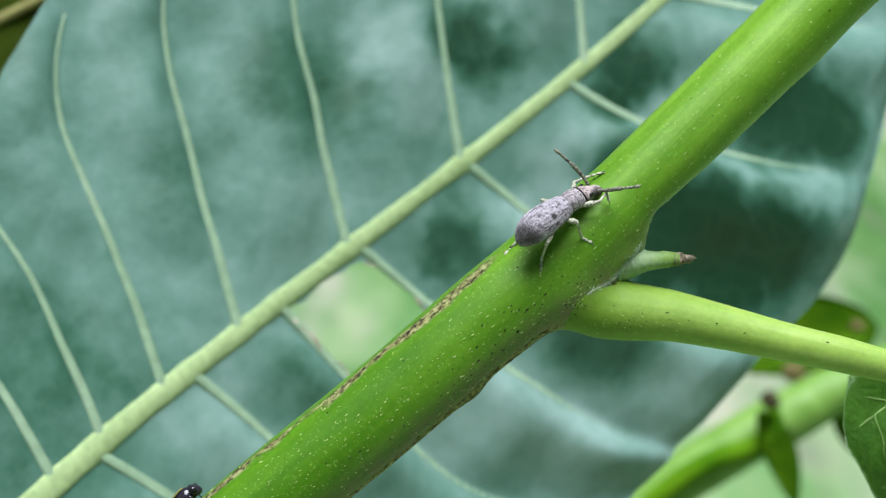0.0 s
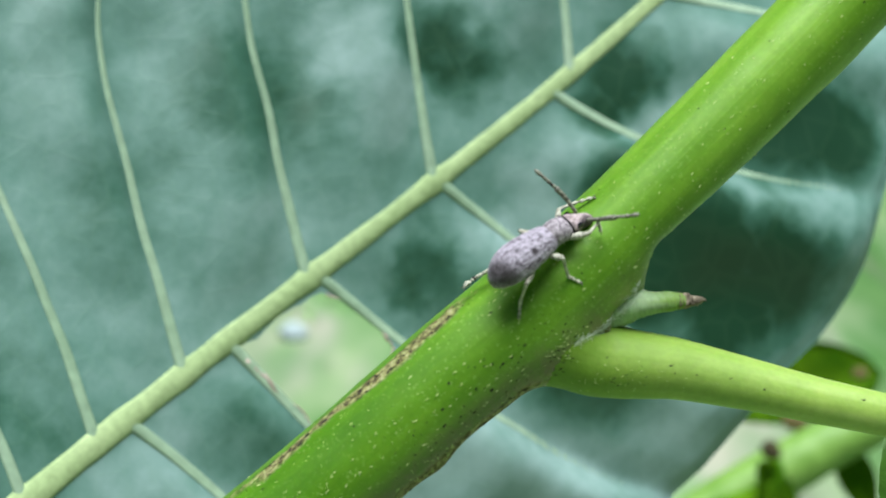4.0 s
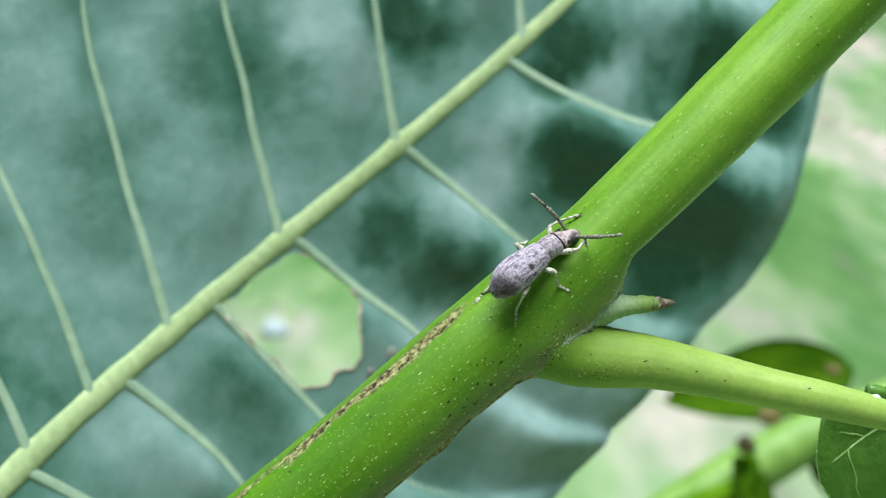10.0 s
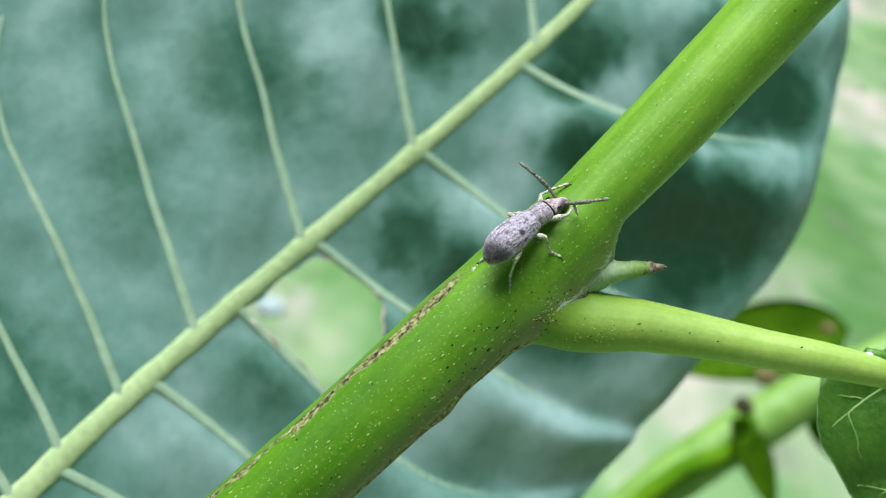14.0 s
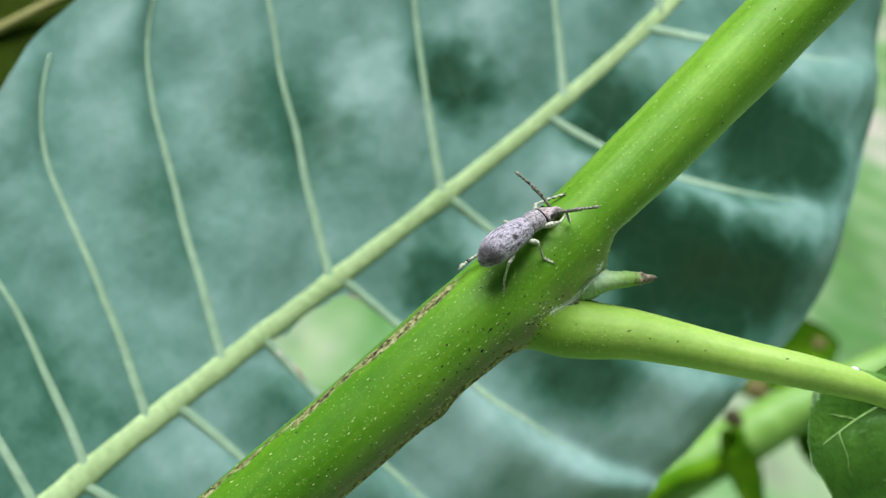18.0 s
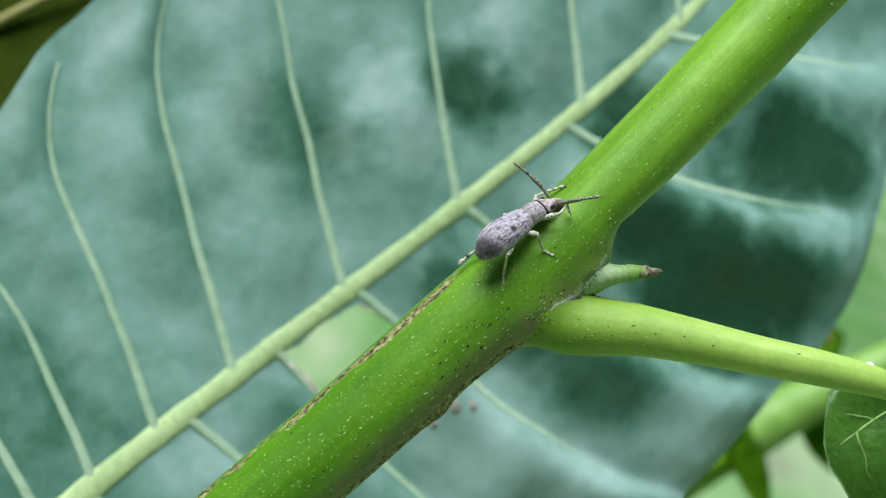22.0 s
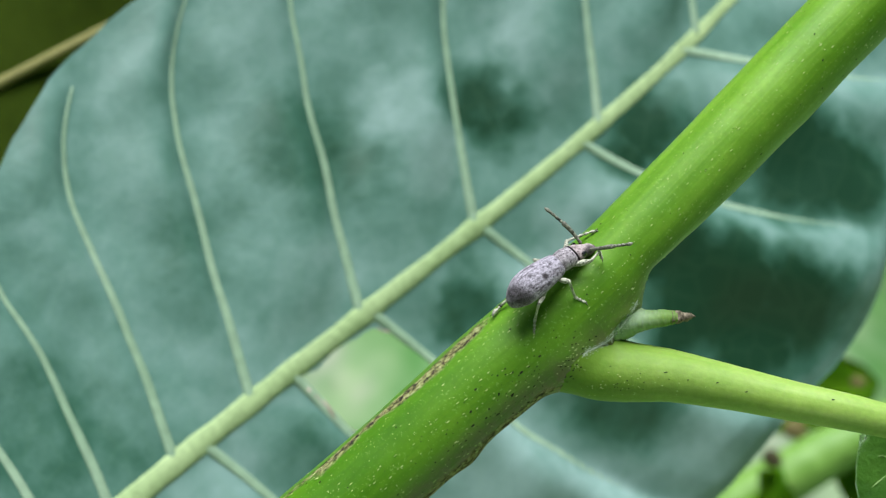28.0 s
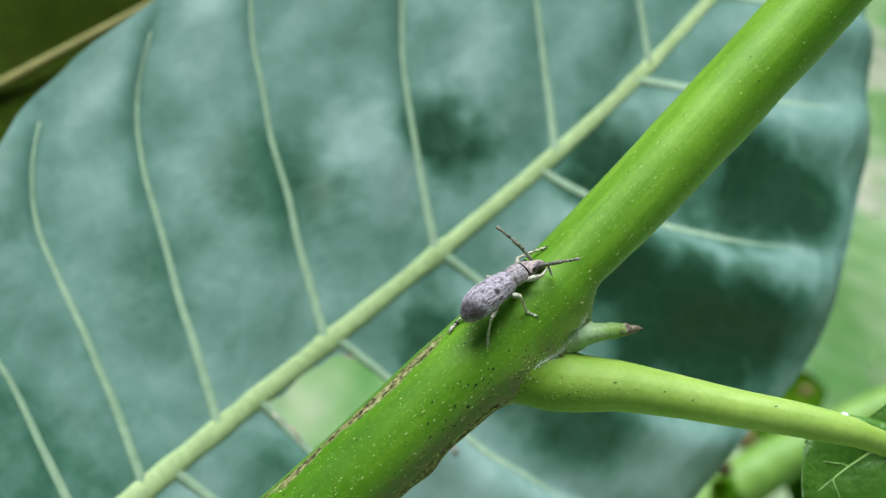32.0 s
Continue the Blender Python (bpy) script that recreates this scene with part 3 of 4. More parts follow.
for vv in bm.verts:
    vv.co = Vector((vv.co.x * 1.3, vv.co.y, vv.co.z * 0.8)) * (1 + 0.25 * noise.noise(vv.co * 4000)) + V(2.925, -0.668, 10.0)
part("white_crumb", bm, DROP, plant, "tiny white crumb of dried sap")


def blade_mesh(base, tip, width, face, bend=0.0, fold=0.25, n=26, m=12, wave=0.04, shape=0.8):
    """A leaf from base to tip in plant centimetres: a keeled, bent, wavy blade with a rounded outline and real thickness."""
    base, tip, face = Vector(base), Vector(tip), Vector(face).normalized()
    ahead = tip - base
    ln = ahead.length
    ahead.normalize()
    across = ahead.cross(face).normalized()
    face = across.cross(ahead).normalized()
    bm = bmesh.new()
    g = []
    for i in range(n + 1):
        t = i / n
        hw = width * 0.5 * max(math.sin(math.pi * t ** shape) ** 0.75, 0.01)
        row = []
        for k in range(m + 1):
            x = 2 * k / m - 1
            off = face * (abs(x) * hw * fold - bend * ln * t * t + wave * width * noise.noise(Vector((t * 3, x * 1.5, base.x))))
            row.append(bm.verts.new(V(*(base + ahead * ln * t + across * hw * x + off))))
        g.append(row)
    for i in range(n):
        for k in range(m):
            bm.faces.new((g[i][k], g[i + 1][k], g[i + 1][k + 1], g[i][k + 1]))
    bmesh.ops.solidify(bm, geom=bm.faces[:], thickness=0.0002)
    return bm


# ---- the smaller leaf that the side shoot carries ----
SMALL_O, SMALL_S, SMALL_A = Vector((3.17, -0.825, 10.72)), Vector((0.88, -0.42, 0.05)).normalized(), Vector((-0.40, -0.88, 0.0))
SMALL_A = (SMALL_A - SMALL_S * SMALL_A.dot(SMALL_S)).normalized()
SMALL_N = SMALL_S.cross(SMALL_A).normalized()
if SMALL_N.z > 0:
    SMALL_N = -SMALL_N
LOWER = [(-0.25, 0.12), (-0.21, 0.30), (-0.14, 0.50), (0.0, 0.72), (0.25, 0.90), (0.6, 1.0), (1.2, 1.1), (2.0, 0.95), (2.8, 0.5), (3.3, 0.02)]
SMALL_VEINS = [(0.22, -0.75), (0.95, -0.85), (1.7, -0.7), (2.3, -0.3)]


def small_at(s, a, off=0.0):
    puff = 0.05 * math.sin(a * 2.2) + 0.035 * noise.noise(Vector((s * 2.4, a * 2.4, 2)))
    for s0, k in SMALL_VEINS:
        puff -= 0.02 * math.exp(-((s - s0 - k * a) / 0.07) ** 2)
    return V(*(SMALL_O + SMALL_S * s + SMALL_A * a + SMALL_N * (puff + off)))


# ---- the large leaf behind ----
LEAF_O = Vector((-2.881, -1.533, 14.501))
LEAF_S = Vector((0.7104, 0.5621, 0.4329))
# across the blade and out of it towards the viewer
LEAF_A = Vector((-0.487, 0.8312, -0.2682))
LEAF_N = Vector((0.5698, 0.0696, -0.8188))
LEAF_TIP = 13.2
HALF_WIDTH = [(-2.2, 0.0), (-2.0, 0.75), (-1.5, 1.75), (-0.6, 2.9), (0.3, 3.6), (1.2, 4.0), (2.2, 4.2), (3.2, 4.25), (4.0, 4.2), (4.73, 4.10), (5.1, 4.06), (5.5, 3.98), (6.0, 3.90), (6.5, 3.87), (6.87, 3.86), (7.1, 3.80), (7.45, 3.68), (7.8, 3.53), (8.2, 3.35), (8.95, 3.05), (9.8, 2.74), (10.4, 2.4), (10.95, 2.05), (11.7, 1.5), (12.5, 0.85), (13.2, 0.0)]
HALF_WIDTH_UP = [(-2.2, 0.0), (-2.0, 0.8), (-1.5, 1.7), (-0.7, 2.45), (0.33, 3.03), (0.58, 3.12), (0.85, 3.30), (1.2, 3.48), (1.56, 3.62), (1.9, 3.71), (2.4, 3.80), (2.7, 3.83), (3.45, 3.91), (4.5, 4.0), (6.0, 4.02), (7.4, 3.8), (8.9, 3.3), (10.4, 2.55), (11.6, 1.7), (12.5, 0.9), (13.2, 0.0)]
# where each side vein leaves the midrib, its side, its slope forwards and its bends further out
SIDE_VEINS = [(-1.2, 1, 0.166, -0.033, 0.0001), (-0.585, 1, 0.313, -0.032, -0.0024), (0.211, 1, 0.391, -0.0495, 0.0008), (1.216, 1, 0.414, -0.0027, 0.0005), (2.695, 1, 0.417, 0.0211, 0.0), (4.295, 1, 0.5425, 0.0046, 0.0026), (6.195, 1, 0.70, 0.0048, 0.0009), (8.0, 1, 0.75, 0.0, 0.001), (9.9, 1, 0.75, 0.0, 0.002),
              (-0.715, -1, 0.4535, 0.0028, 0.0003), (0.545, -1, 0.393, -0.0867, -0.0011), (1.729, -1, 0.198, -0.0112, 0.0013), (2.80, -1, 0.3515, 0.001, 0.0004), (4.343, -1, 0.372, -0.0174, 0.0008), (5.895, -1, 0.45, 0.1084, -0.0003), (7.693, -1, 1.009, -0.0087, 0.0036), (9.6, -1, 1.1, 0.0, 0.003)]


def half_width(s, side=-1):
    return float(np.interp(s, *zip(*(HALF_WIDTH_UP if side > 0 else HALF_WIDTH))))


def vein_at(v, w):
    """How far along the leaf a side vein has come, w centimetres from the midrib: it wavers, and above the midrib hooks forwards near the margin."""
    s = v[0] + v[2] * w + v[3] * w * w + v[4] * w ** 5
    if v[1] > 0:
        s += min(0.36, 6 * max(0.0, w / max(half_width(s, 1), 0.1) - 0.73) ** 2)
    return s + 0.028 * min(1, w) * noise.noise(Vector((v[0] * 3, w * 1.7, 6)))


def vein_line(v, n=40):
    rows = []
    for w in np.linspace(0, 4.4, n):
        s = vein_at(v, w)
        if s > LEAF_TIP - 0.2 or w > half_width(s, v[1]) * (0.975 if v[1] > 0 else 0.90):
            break
        rows.append((s, v[1] * w))
    return rows


def relief(s, w):
    """How far the blade stands off its plane, in centimetres towards the viewer: each field between two veins swells, most near its outer vein."""
    side, x = (1 if w > 0 else -1), abs(w)
    lines = sorted(vein_at(v, x) for v in SIDE_VEINS if v[1] == side)
    lo = max([q for q in lines if q <= s], default=s - 0.6)
    hi = min([q for q in lines if q > s], default=s + 0.6)
    f = (s - lo) / max(hi - lo, 1e-6)
    wide = min(1.0, (hi - lo) / 1.6)
    saw = math.sin(math.pi * f ** 2.4) * wide * (1 - math.exp(-(x / 0.7) ** 2)) * min(1, max(0, (half_width(s, side) - x) / 0.7 + 0.35))
    wave = noise.noise(Vector((s * 0.5, w * 0.5, 1.7))) * 0.10 + noise.noise(Vector((s * 1.3, w * 1.3, 4.2))) * 0.06
    curl = 0.06 * math.exp(-((half_width(s, side) - x) / 0.12) ** 2) if side < 0 else 0.0
    return (0.24 if w < 0 else 0.15) * saw + wave * min(1, f * 4, (1 - f) * 4) * (1 - math.exp(-(x / 0.5) ** 2)) - curl


def leaf_at(s, w, off=0.0):
    """The blade: a midrib that bows, and two halves, each with its own tilt that changes along the leaf."""
    q = s - 3
    c = min(5.5, max(-5.5, q))
    two, three = c * c + 2 * c * (q - c), c ** 3 + 3 * c * c * (q - c)
    p = LEAF_O + LEAF_S * s + LEAF_A * (0.0083 * two) + LEAF_N * (0.0275 * two - 0.0049 * three)
    f = c / 3
    tilt = -0.177 - 0.0214 * f + 0.0153 * f * f if w > 0 else 0.0262 + 0.0388 * f + 0.0591 * f * f
    p += LEAF_A * (w * math.cos(tilt)) + LEAF_N * (abs(w) * math.sin(tilt) + relief(s, w) + off)
    return V(*p)


HOLE = [(1.75, -0.12), (2.74, -0.15), (2.97, -0.48), (3.05, -0.83), (3.0, -1.0), (2.78, -1.27), (2.60, -1.49), (2.42, -1.43), (2.30, -1.46), (2.12, -1.37), (2.02, -1.31)]


def ragged(a, b):
    o = Vector((a * 4, b * 4, 3))
    return a + 0.05 * noise.noise(o) + 0.02 * noise.noise(o * 4), b + 0.05 * noise.noise(o + Vector((7, 0, 0))) + 0.02 * noise.noise(o * 4 + Vector((7, 0, 0)))


HOLE_EDGE = [ragged(a + (c - a) * t, b + (d - b) * t) for (a, b), (c, d) in zip(HOLE, HOLE[1:] + HOLE[:1]) for t in np.linspace(0, 1, 11)[:-1]]
HOLE_NP = np.array(HOLE_EDGE)


def in_hole(s, w):
    hit = False
    for (a, b), (c, d) in zip(HOLE_EDGE, HOLE_EDGE[1:] + HOLE_EDGE[:1]):
        if (b > w) != (d > w) and s < (c - a) * (w - b) / (d - b) + a:
            hit = not hit
    return hit


leaf = thing("large_leaf", PLANT, "broad waxy blue-green leaf with pale veins and an eaten hole", "leaf")
bm = bmesh.new()
NS, NW = 260, 150
grid, place = [], {}
for i in range(NS + 1):
    s = -2.2 + (LEAF_TIP + 2.2) * i / NS
    hw, hu = half_width(s) + 0.002, half_width(s, 1) + 0.002
    rag = 1 + 0.012 * noise.noise(Vector((s * 1.3, 0, 0)))
    row = []
    for k in range(NW + 1):
        w = (hw if k < NW / 2 else hu) * rag * (2 * k / NW - 1)
        row.append(bm.verts.new(leaf_at(s, w)))
        place[row[-1]] = (s, w)
    grid.append(row)
for i in range(NS):
    s = -2.2 + (LEAF_TIP + 2.2) * (i + 0.5) / NS
    for k in range(NW):
        if not (0.9 < s < 3.4 and k < NW / 2) or not in_hole(s, half_width(s) * (2 * (k + 0.5) / NW - 1)):
            bm.faces.new((grid[i][k], grid[i + 1][k], grid[i + 1][k + 1], grid[i][k + 1]))
# draw the cells round the hole onto its outline
for vv in [q for q in bm.verts if q.link_faces and q.is_boundary and 1.2 < place[q][0] < 3.2 and -2.0 < place[q][1] < 0]:
    gap = np.hypot(HOLE_NP[:, 0] - place[vv][0], HOLE_NP[:, 1] - place[vv][1])
    if gap.min() < 0.09:
        place[vv] = tuple(HOLE_NP[gap.argmin()])
        vv.co = leaf_at(*place[vv])
uv = bm.loops.layers.uv.verify()
for f in bm.faces:
    for lp in f.loops:
        lp[uv].uv = place[lp.vert]
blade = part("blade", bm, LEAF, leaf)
md = blade.modifiers.new("thickness", "SOLIDIFY")
md.thickness, md.offset = 0.0001, -1
blade.modifiers.new("crisp_margin", "EDGE_SPLIT").split_angle = radians(60)


def rib(rows, r0, r1, n, seg=12, high=0.42, swell=None):
    """A raised vein on the blade along rows of s, w: rounded above, sunk a little into the leaf; r0 and r1 are its half widths."""
    path = spline(rows, n)
    bm = bmesh.new()
    rings = []
    for i, (s, w) in enumerate(path):
        ds, dw = path[min(i + 1, n - 1)] - path[max(i - 1, 0)]
        ln = math.hypot(ds, dw)
        r = (r1 + (r0 - r1) * (1 - i / (n - 1)) ** 0.7) * (1 + 0.07 * noise.noise(Vector((s * 2.3, w * 2.3, 8))))
        if swell:
            r += swell(s)
        ring = []
        for k in range(seg):
            a = 2 * math.pi * k / seg
            x, z = math.cos(a) * r, math.sin(a) * r
            ring.append(bm.verts.new(leaf_at(s - dw / ln * x, w + ds / ln * x, z * (high if z > 0 else 0.15) - 0.05 * r)))
        rings.append(ring)
    for lo, hi in zip(rings, rings[1:]):
        for k in range(seg):
            bm.faces.new((lo[k], lo[(k + 1) % seg], hi[(k + 1) % seg], hi[k]))
    bm.faces.new(rings[0][::-1])
    bm.faces.new(rings[-1])
    bmesh.ops.recalc_face_normals(bm, faces=bm.faces[:])
    return bm


def rib_swell(s):
    """The midrib thickens a little where each side vein joins it."""
    return sum(0.012 * math.exp(-((s - q[0]) / 0.16) ** 2) for q in SIDE_VEINS) + 0.006 * noise.noise(Vector((s * 1.7, 0, 2)))


part("midrib", rib([(s, 0.0) for s in np.linspace(-2.2, LEAF_TIP - 0.1, 40)], 0.116, 0.042, 300, 16, 0.36, rib_swell), MIDRIB, leaf)
for v in SIDE_VEINS:
    rows = vein_line(v, n=24)
    if len(rows) > 3:
        part("side_vein", rib(rows, 0.058, 0.012, 70, 12, 0.55), VEIN, leaf)
RIM = blotched("withered_edge", (0.20, 0.15, 0.10), (0.50, 0.43, 0.36), 400, 0.85, 0.1, 4)
rim = [(a, b) for a, b in HOLE_EDGE[12:] if b < -0.2]
part("withered_edge", tube(bmesh.new(), [(*leaf_at(a, b), 0.00010 + (0.00022 if a < 1.85 and b > -1.4 else 0) + 0.00010 * noise.noise(Vector((a * 9, b * 9, 0)))) for a, b in rim], 160, 8, 0.4), RIM, leaf, "brown withered edge of the eaten hole")
for q, w, r in ((2.96, -1.60, 0.085), (3.14, -1.72, 0.06), (2.69, -1.62, 0.05), (9.15, -1.22, 0.06)):
    bm = bmesh.new()
    rim_pts = [(q + r * math.cos(t) * (1 + 0.35 * noise.noise(Vector((q, t, 1)))), w + r * math.sin(t) * (1 + 0.35 * noise.noise(Vector((w, t, 5))))) for t in np.linspace(0, 2 * math.pi, 15)[:-1]]
    ring = [bm.verts.new(leaf_at(a, b, -0.01)) for a, b in rim_pts]
    ridge = [bm.verts.new(leaf_at(q + (a - q) * 0.75, w + (b - w) * 0.75, 0.012)) for a, b in rim_pts]
    dip = bm.verts.new(leaf_at(q, w, 0.004))
    for k in range(14):
        j = (k + 1) % 14
        bm.faces.new((ring[k], ring[j], ridge[j], ridge[k]))
        bm.faces.new((ridge[k], ridge[j], dip))
    bmesh.ops.recalc_face_normals(bm, faces=bm.faces[:])
    part("dry_spot", bm, DRY, leaf, "small pinkish brown dry spot")
stalk_top = leaf_at(-2.15, 0.0)
part("leaf_stalk", tube(bmesh.new(), [(*stalk_top, 0.0015), P3(-4.9, -3.6, 13.0, 0.19), P3(-4.8, -4.9, 11.2, 0.2), P3(-4.2, -5.3, 9.9, 0.22)], 30, 14, 0.03), VEIN, leaf)

# the smaller leaf, in two halves about its midrib
LEAF_TOP = blotched("leaf_upper_face", (0.06, 0.175, 0.014), (0.11, 0.26, 0.03), 300, 0.38, 0.5, 6, 0.0002)
RIB_GREEN = blotched("green_rib", (0.12, 0.24, 0.02), (0.18, 0.31, 0.045), 300, 0.45, 0.4, 6, 0.0001)
PALE_VEIN = blotched("pale_veinlet", (0.22, 0.37, 0.09), (0.30, 0.46, 0.15), 300, 0.5, 0.3)
small = thing("side_leaf", PLANT, "dark green side leaf with pale veins on a fleshy stalk", "leaf")
lx, lw = zip(*LOWER)
bm = bmesh.new()
g = []
for i in range(71):
    s = -0.25 + 3.55 * i / 70
    h = float(np.interp(s, lx, lw))
    g.append([bm.verts.new(small_at(s - (0.06 * k / 24 if s < 0 else 0), h * k / 24 + (max(0, -s) * 0.3))) for k in range(25)])
for i in range(70):
    for k in range(24):
        bm.faces.new((g[i][k], g[i + 1][k], g[i + 1][k + 1], g[i][k + 1]))
bmesh.ops.solidify(bm, geom=bm.faces[:], thickness=0.00022)
half = part("lower_half", bm, LEAF_TOP, small)
bm = bmesh.new()
g = []
for i in range(51):
    s = 0.02 + 3.28 * i / 50
    h = 0.55 * float(np.interp(s, lx, lw)) * min(1, s / 0.3 + 0.22)
    row = []
    for k in range(13):
        a = -h * k / 12
        p = small_at(s, a * 0.75) + V(0, 0, 1) * (-a * 0.45)
        row.append(bm.verts.new(p))
    g.append(row)
for i in range(50):
    for k in range(12):
        bm.faces.new((g[i][k], g[i + 1][k], g[i + 1][k + 1], g[i][k + 1]))
bmesh.ops.solidify(bm, geom=bm.faces[:], thickness=0.00022)
part("upper_half", bm, LEAF_TOP, small)
fold = [(*small_at(s, -0.075 - 0.02 * math.sin(s * 9), -0.055), 0.0004 + 0.0003 * math.sin(min(1.0, (s + 0.08) / 0.6) * 1.5)) for s in np.linspace(-0.06, 2.6, 22)]
part("folded_margin", tube(bmesh.new(), fold, 80, 10, 0.3, 0.8), LEAF_TOP, small, "dark rolled leaf margin")
part("midrib", tube(bmesh.new(), [(*small_at(s, 0.0, 0.01), (0.0009 - 0.00022 * s) * min(1.0, 0.15 + (s + 0.16) * 1.7)) for s in np.linspace(-0.16, 3.2, 30)], 70, 12, 0.05), RIB_GREEN, small)
def inside(s, a):
    return s > -0.25 and a < 0.93 * float(np.interp(s, lx, lw)) and a > 0.02


def small_vein(points, r0, r1, name):
    points = [q for q in points if inside(*q)]
    if len(points) > 3:
        n = len(points) - 1
        part(name, tube(bmesh.new(), [(*small_at(*q, 0.004), r0 + (r1 - r0) * i / n) for i, q in enumerate(points)], 20, 6), PALE_VEIN, half)


for s0, k in SMALL_VEINS:
    main = [(s0 + k * a * (1 - 0.25 * a), a) for a in np.linspace(0.04, 1.0, 16)]
    small_vein(main, 0.00010, 0.00003, "side_vein")
    for i, (p, q) in enumerate(main[3:13:2]):
        sg = 1 if i % 2 else -1
        small_vein([(p + sg * 0.2 * t + 0.03 * noise.noise(Vector((t * 5, s0, q))), q + (0.02 if sg < 0 else 0.22) * t + 0.03 * t * t) for t in np.linspace(0, 1, 7)], 0.00005, 0.00002, "veinlet")

# ---- the weevil, in its own space: millimetres forwards, to its left and up ----
WEEVIL = PLANT @ Matrix(((0.7751, -0.5913, -0.2238, 0.00633), (0.2622, 0.6220, -0.7380, 0.0956), (0.5755, 0.5130, 0.6369, 0.00178), (0, 0, 0, 1)))


def W(x, y, z):
    return Vector((x, y, z)) * 0.001


def W4(x, y, z, r):
    return (x * 0.001, y * 0.001, z * 0.001, r * 0.001)


def weevil_skin(name, light, dark, spots=()):
    """Grey scales over a darker skin: fine grain, lengthwise rows of pits, soft dark patches."""
    m, nt, b = material(name, 0.75, 0, 0.25)
    co = coords(nt)
    grain = noise_tex(nt, co, 6500, 3, 0.7)
    blot = noise_tex(nt, co, 2400, 4, 0.7, (0.35, 2.2, 1.6))
    col = ramp(nt, blot, [(0.34, dark), (0.44, tuple(0.3 * p + 0.7 * q for p, q in zip(dark, light))), (0.54, light)])
    col = mix(nt, 0.55, col, ramp(nt, grain, [(0.40, grey(0.18)), (0.50, grey(0.9)), (0.60, grey(1.4))]), "MULTIPLY")
    cell = node(nt, "ShaderNodeTexVoronoi", Scale=4200.0)
    nt.links.new(co, cell.inputs["Vector"])
    pit = maths(nt, "MULTIPLY", ramp(nt, cell.outputs["Distance"], [(0.16, grey(1.0)), (0.30, grey(0.0))]), ramp(nt, noise_tex(nt, co, 1100, 2), [(0.42, grey(0.0)), (0.58, grey(0.85))]))
    col = mix(nt, pit, col, tuple(0.3 * q for q in dark))
    for (x, y, z), r, strength in spots:
        d = node(nt, "ShaderNodeVectorMath")
        d.operation = "DISTANCE"
        nt.links.new(co, d.inputs[0])
        d.inputs[1].default_value = W(x, y, z)
        near = maths(nt, "DIVIDE", maths(nt, "SUBTRACT", r * 0.001, d.outputs["Value"]), r * 0.0006, True)
        near = maths(nt, "MULTIPLY", near, maths(nt, "ADD", blot, 0.5, True))
        col = mix(nt, maths(nt, "MULTIPLY", near, strength), col, (0.035, 0.028, 0.03))
    nt.links.new(col, b.inputs["Base Color"])
    bump(nt, b, grain, 0.9, 0.00009)
    return m


ELYTRA = weevil_skin("weevil_wing_cases", (0.345, 0.315, 0.35), (0.10, 0.08, 0.095), [((0.25, -0.78, 0.80), 0.29, 1.2), ((0.9, 0.75, 0.9), 0.28, 0.8), ((-1.85, -0.25, 0.5), 0.95, 0.85), ((-1.5, -0.8, 0.3), 0.7, 0.8), ((-0.5, -0.2, 1.08), 0.2, 0.7), ((0.1, 0.3, 1.05), 0.16, 0.7), ((1.0, -0.3, 0.9), 0.16, 0.7), ((-0.9, -0.7, 0.75), 0.18, 0.6)])
PRONOTUM = weevil_skin("weevil_pronotum", (0.33, 0.295, 0.305), (0.12, 0.10, 0.105))
HEAD = weevil_skin("weevil_head", (0.38, 0.31, 0.30), (0.17, 0.125, 0.12), [((3.55, -0.45, -0.15), 0.28, 0.9), ((3.9, -0.3, -0.35), 0.45, 0.9), ((3.6, -0.6, -0.4), 0.35, 0.9)])
LEG = weevil_skin("weevil_leg", (0.46, 0.46, 0.35), (0.20, 0.19, 0.135))
FEELER = weevil_skin("weevil_antenna", (0.22, 0.22, 0.165), (0.05, 0.043, 0.033))
EYE, _, eye_shader = material("weevil_eye", 0.15, 0, 0.6)
eye_shader.inputs["Base Color"].default_value = (0.012, 0.012, 0.014, 1)
GAP = blotched("dark_seam", (0.008, 0.007, 0.007), (0.02, 0.016, 0.016), 3000, 0.8, 0.2)

JAW = blotched("dark_jaw", (0.012, 0.008, 0.008), (0.05, 0.03, 0.026), 2600, 0.45, 0.4)
weevil = thing("weevil", WEEVIL, "small grey weevil with dark spots clinging to a green stem", "beetle")


def loft(rows, n=40, seg=28, start=0.0, stop=2 * math.pi, groove=0.0, ends=True):
    """A body along rows of x, half width, height above and below its middle, and the middle's height, in millimetres."""
    bm = bmesh.new()
    path = spline(rows, n)
    full = stop - start > 6
    count = seg if full else seg + 1
    rings = []
    for x, hw, top, bot, mid in path:
        ring = []
        for k in range(count):
            a = start + (stop - start) * k / seg
            c, q = math.cos(a), math.sin(a)
            r = 1 - groove * (0.5 + 0.5 * math.cos(a * 22)) * max(q, 0) ** 0.3
            p = W(x, hw * c * r, mid + (top if q > 0 else bot) * q * r)
            ring.append(bm.verts.new(p + Vector([noise.noise(p * 3000 + Vector((o, 0, 0))) for o in (0, 7, 13)]) * 0.000012))
        rings.append(ring)
    for i in range(n - 1):
        for k in range(count if full else count - 1):
            bm.faces.new((rings[i][k], rings[i + 1][k], rings[i + 1][(k + 1) % count], rings[i][(k + 1) % count]))
    if ends:
        bm.faces.new(rings[0])
        bm.faces.new(rings[-1][::-1])
    bmesh.ops.recalc_face_normals(bm, faces=bm.faces[:])
    return bm


